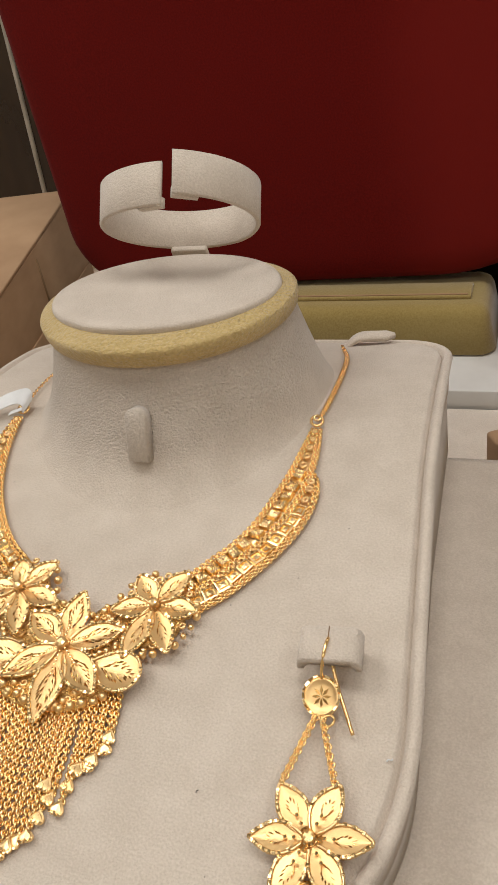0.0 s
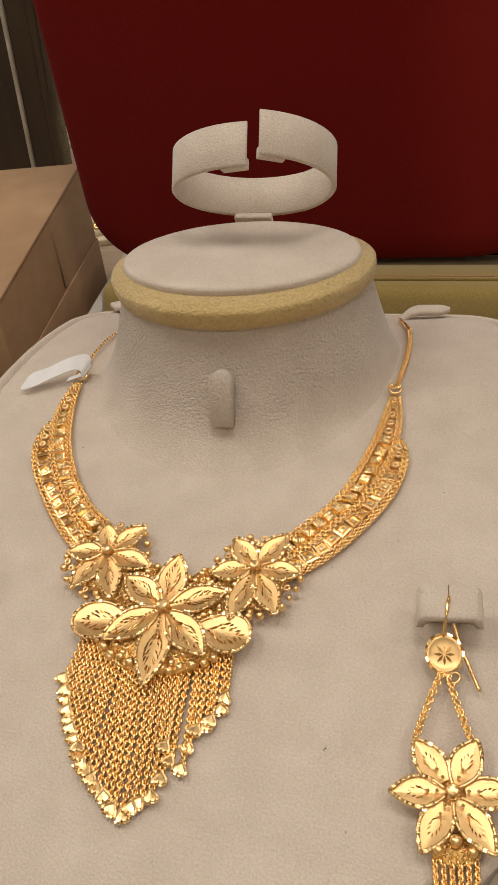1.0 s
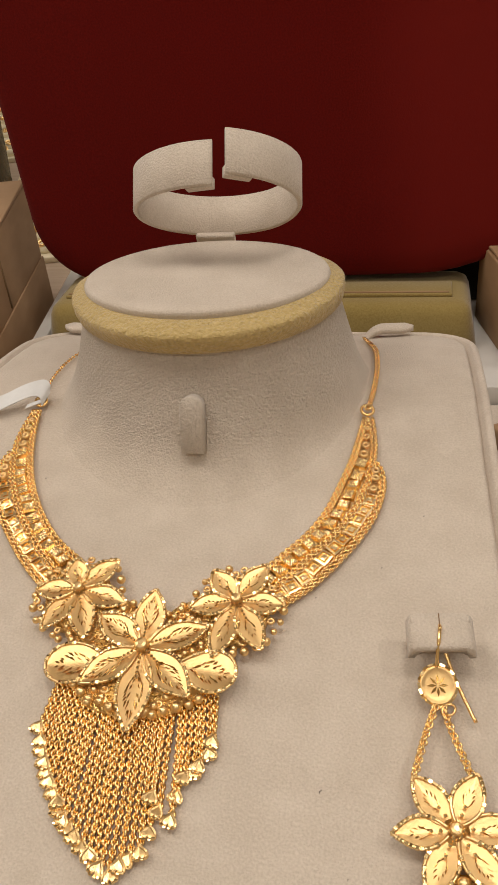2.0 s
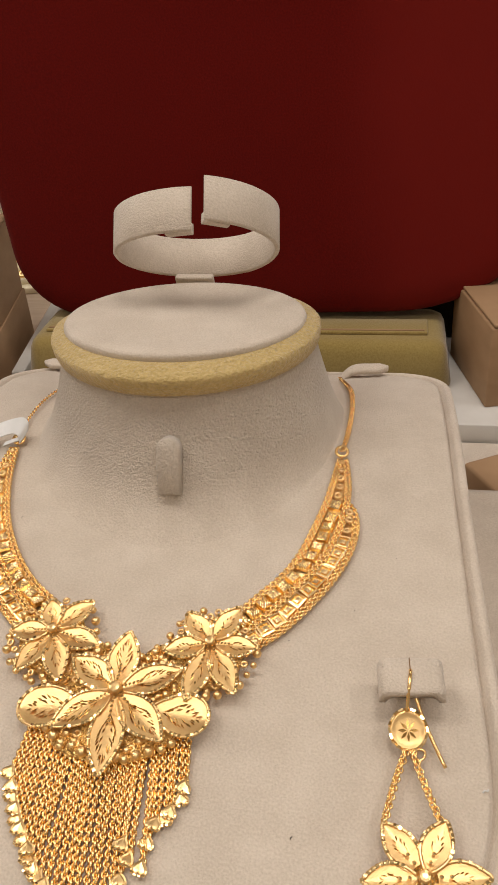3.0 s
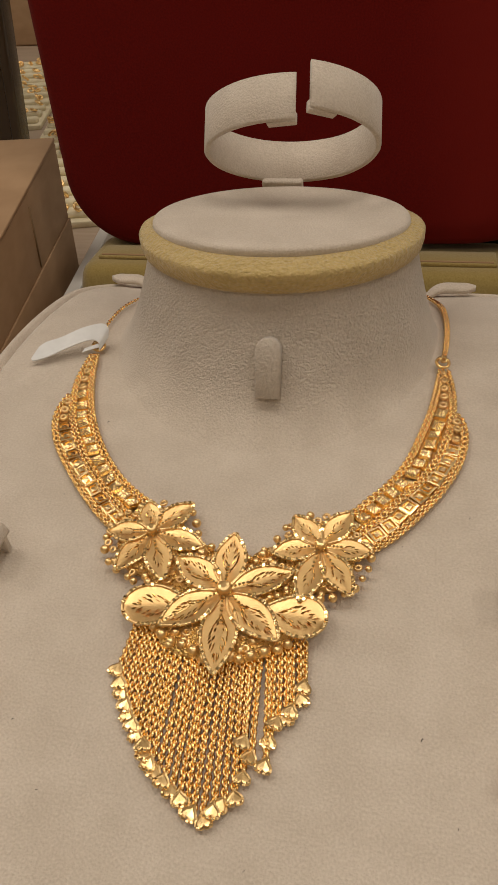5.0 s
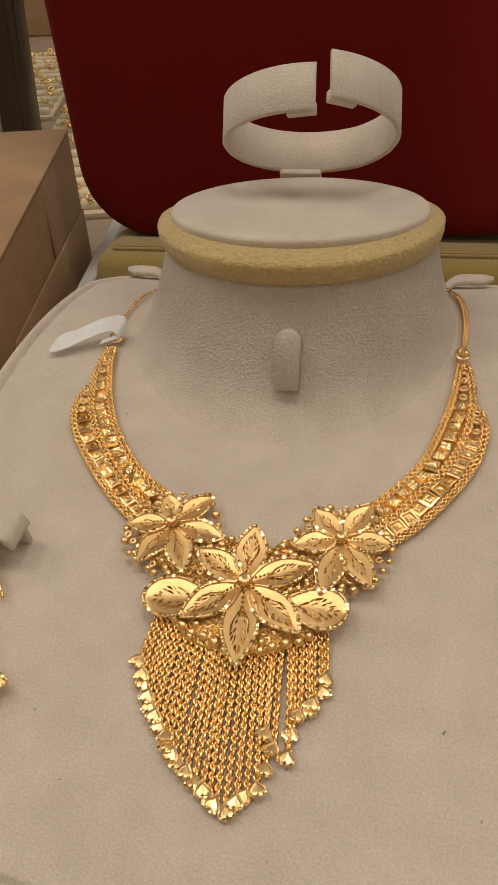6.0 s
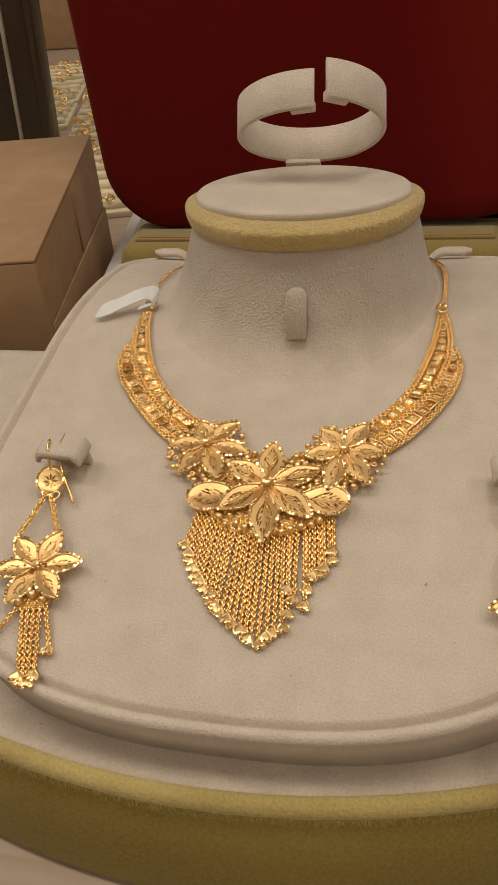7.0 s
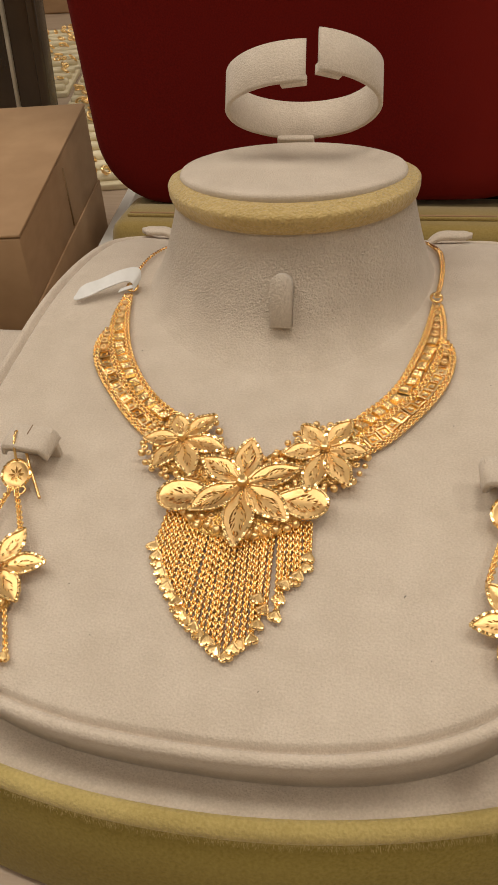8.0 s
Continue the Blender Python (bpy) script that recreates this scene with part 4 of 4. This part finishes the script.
def jewel_case():
    ob = empty("jewel_case", pose(0, 0.2, 0.007), "open jewellery case with mustard velvet tray and upright red velvet lid", "jewellery case")
    # tray: rounded base with a raised border and a ledge
    rings = []
    for g, z in ((0.001, 0.0), (0.003, 0.002), (-0.001, 0.0240), (-0.0028, 0.0280), (-0.0060, 0.0303), (-0.010, 0.0310), (-0.02, 0.0310)):
        rings.append([(x, y, z) for x, y in rounded_rect(-0.170 - g, 0.116 + g, 0.0 - g, 0.064 + g, max(0.001, 0.009 + g * 0.5))])
    part("tray", loft(rings, True, True, True), MUSTARD, ob, "mustard velvet tray")
    part("tray_ledge", box_bm(0.262, 0.021, 0.0026, (-0.028, 0.0255, 0.0320), 0.0008), MUSTARD, ob, "padded ledge below the lid")
    part("ledge_trim", box_bm(0.258, 0.0014, 0.0010, (-0.028, 0.0176, 0.0336), 0.0003), CARD, ob, "thin paler trim")
    # lid: padded upright panel with rounded corners, its lower edge a little higher on one side
    rings = []
    for g, y in ((-0.012, 0.030), (0.0, 0.027), (0.0, 0.006), (-0.002, 0.0025), (-0.006, 0.0006), (-0.02, 0.0), (-0.08, -0.001), (-0.13, -0.0012)):
        ring = []
        x0, x1, z0, z1 = -0.1815 - g, 0.190 + g, -g, 0.36 + g
        for cx, cz, a0, rad in ((x1, z1, 0, 0.048), (x0, z1, 90, 0.048), (x0, z0, 180, 0.048), (x1, z0, 270, 0.110)):
            rad = max(0.004, rad + g)
            ox, oz = (cx - rad if cx == x1 else cx + rad), (cz - rad if cz == z1 else cz + rad)
            for a in np.linspace(a0, a0 + 90, 14):
                x, z = ox + rad * math.cos(math.radians(a)), oz + rad * math.sin(math.radians(a))
                lean = 0.055 * z if x < 0 else 0.0
                ring.append((x - lean, y, z + 0.02 * (x + 0.14) * max(0.0, 1 - z / 0.25)))
        rings.append(ring)
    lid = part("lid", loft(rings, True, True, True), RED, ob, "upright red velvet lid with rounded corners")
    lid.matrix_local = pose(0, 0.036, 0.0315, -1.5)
    return ob


part("shelf_board", box_bm(0.63, 0.50, 0.019, (0.140, 0.407, -0.0025), 0.0008), WHITE, None, "white laminate board under the jewellery case")
tagged(bpy.data.objects["shelf_board"], category="board")
jewel_case()


def strip(name, a, b, width, height, z, material, label, category):
    a, b = Vector(a), Vector(b)
    d = b - a
    ob = part(name, box_bm(d.length, width, height, (0, 0, 0), 0.001), material, None, label)
    ob.matrix_world = pose((a.x + b.x) / 2, (a.y + b.y) / 2, z + height / 2, 0, 0, math.degrees(math.atan2(d.y, d.x)))
    return tagged(ob, category=category)


strip("tray_rail", (-0.188, 0.215), (-0.222, 0.46), 0.010, 0.018, -0.012, WHITE, "white rail between the case and the trays", "rail")


# ---- cartons ----
def carton(name, corner, along, length, width, height, z, label, rise=0.0):
    """A closed carton; corner is its near right foot, along the way of its long right side."""
    d = Vector(along).normalized()
    e = Vector((-d.y, d.x))
    ob = empty(name, Matrix(((-e.x * -1, d.x, 0, corner[0]), (-e.y * -1, d.y, 0, corner[1]), (0, 0, 1, z), (0, 0, 0, 1))), label, "box")
    def lifted(bm):
        for v in bm.verts:
            v.co.z += rise * max(0.0, v.co.y) * max(0.0, v.co.z / height)
        return bm

    part("body", lifted(box_bm(width, length, height - 0.0025, (width / 2, length / 2, (height - 0.0025) / 2), 0.0012)), CARD, ob)
    part("lid_flap", lifted(box_bm(width - 0.001, length, 0.0022, (width / 2 - 0.0008, length / 2, height - 0.0011), 0.0008)), CARD, ob)
    part("side_flap", lifted(box_bm(0.0016, length * 0.97, height * 0.40, (-0.0008, length * 0.51, height * 0.21), 0.0005)), CARD, ob, "folded lower flap")
    part("slot", lifted(box_bm(0.0012, 0.0016, height * 0.46, (-0.0002, length * 0.55, height * 0.66))), CARD_INNER, ob, "dark seam in the card")
    return ob


carton("cardboard_box", (-0.187, 0.106), (-0.033, 0.208), 0.2115, 0.20, 0.082, -0.012, "plain brown cardboard box beside the bust", 0.105)
carton("cardboard_box", (0.347, 0.229), (-0.24, 0.97), 0.075, 0.215, 0.056, 0.007, "brown cardboard box beside the jewellery case")

pad = part("counter_pad", box_bm(0.30, 0.092, 0.008, (0.240, 0.1095, -0.008), 0.002), SUEDE, None, "cream suede pad lying on the counter behind the plinth")
tagged(pad, category="pad")

wedge = empty("small_tray", pose(0.1195, 0.093, -0.004, 0, 0, -16), "small brown leather tray beside the bust", "tray")
bm = box_bm(0.08, 0.08, 0.027, (0.0, 0.0, 0.0135), 0.002)
bmesh.ops.transform(bm, matrix=pose(0.057, 0.0, 0, 0, 0, 45), verts=bm.verts[:])
part("body", bm, CARD, wedge)
bm = box_bm(0.042, 0.042, 0.003, (0.0, 0.0, 0.0265), 0.001)
bmesh.ops.transform(bm, matrix=pose(0.064, 0.0, 0, 0, 0, 45), verts=bm.verts[:])
part("inlay", bm, DARK_PANEL, wedge, "dark inlay")
# added block: the dark shade behind and below the lid
shade_fill = part("shade_block", box_bm(0.135, 0.070, 0.046, (0.085, 0.310, 0.030), 0.004, 3), SHADE_DARK, None, "dark block standing for the shade behind the jewellery case")
tagged(shade_fill, category="case")

# ---- cabinet and trays far behind ----
panel = empty("dark_cabinet", pose(-0.372, 0.56, -0.012, 0, 3.5, 0), "dark lacquered cabinet standing on the counter", "cabinet")
part("side_panel", box_bm(0.50, 0.020, 0.62, (-0.25, 0.010, 0.31), 0.003), DARK_PANEL, panel)
# pale strip in place of a light streak reflected by the panel
part("panel_strip", box_bm(0.004, 0.006, 0.62, (-0.036, -0.002, 0.31), 0.0015), PALE_STREAK, panel, "pale strip standing for a streak reflected in the lacquer")
part("panel_strip", box_bm(0.012, 0.024, 0.62, (-0.004, 0.010, 0.31), 0.003), DARK_PANEL, panel)


def ring_tray(x, y, turn, sx, sy):
    ob = empty("ring_tray", pose(x, y, -0.012, 0, 0, turn), "white jewellery tray with small gold pieces", "tray", "trays on the counter")
    part("tray_base", box_bm(sx, sy, 0.006, (0, 0, 0.003), 0.001), CREAM_TRAY, ob)
    n = max(2, int(sy / 0.028))
    for k in range(n):
        part("padded_roll", box_bm(sx * 0.94, 0.014, 0.008, (0, -sy / 2 + (k + 0.5) * sy / n, 0.009), 0.003), CREAM_TRAY, ob)
    for k in range(26):
        q = random.uniform(0.003, 0.0065)
        v, f = torus(q, q * random.uniform(0.6, 1), 0.0017, 10, 5)
        o = part("gold_ring", (v, f), GOLD_CHARM, ob)
        o.matrix_local = pose(random.uniform(-0.45, 0.45) * sx, -sy / 2 + (random.randrange(n) + 0.5) * sy / n + random.uniform(-0.005, 0.005), 0.0155, random.uniform(10, 60), random.uniform(-30, 30), random.uniform(0, 180))
    return ob


for x, y, turn in ((-0.285, 0.465, 14), (-0.31, 0.60, 14), (-0.345, 0.735, 14), (-0.38, 0.87, 14), (-0.42, 1.005, 14), (-0.455, 1.14, 14), (-0.52, 0.80, 14), (-0.56, 0.95, 14), (-0.60, 1.10, 14)):
    ring_tray(x, y, turn, 0.145, 0.136)
part("counter_ledge", box_bm(1.4, 0.05, 0.10, (-0.55, 1.42, 0.038), 0.004), CARD, None, "low beige ledge at the far end of the counter")
tagged(bpy.data.objects["counter_ledge"], category="ledge")


# ---- lint on the suede ----
def lint(x, y, z, turn, material, size, m=BUST):
    pts = spline([(-size, 0, 0.0003), (-size * 0.2, size * 0.4, 0.0006), (size * 0.5, 0.0, 0.0004), (size, size * 0.5, 0.0003)], 10)
    ob = part("lint", tube(pts, size * 0.22, 5), material, None, "tiny bit of lint on the suede")
    ob.matrix_world = m @ pose(x, y, z, 0, 0, turn)
    return tagged(ob, category="lint", group="lint on the suede")


lint(0.0593, -0.1446, 0.0502, 60, LINT, 0.0005)
lint(-0.048, -0.153, 0.0502, 10, LINT, 0.00035)
lint(0.110, -0.127, 0.0502, 20, LINT_WHITE, 0.0009)
lint(0.045, -0.060, 0.0502, 80, LINT_WHITE, 0.0008)
lint(-0.055, -0.040, 0.0501, 30, LINT, 0.00035)
lint(-0.064, -0.197, 0.0343, 0, LINT, 0.0004, pose(0, 0, 0))
for x, y, turn in ((0.030, -0.035, 10), (0.072, -0.072, 60), (0.052, -0.085, 35), (0.068, -0.165, 80), (-0.035, -0.170, 15), (0.020, -0.181, 50), (-0.060, -0.075, 70), (0.085, -0.050, 25)):
    lint(x, y, 0.0502, turn, LINT, 0.00028)
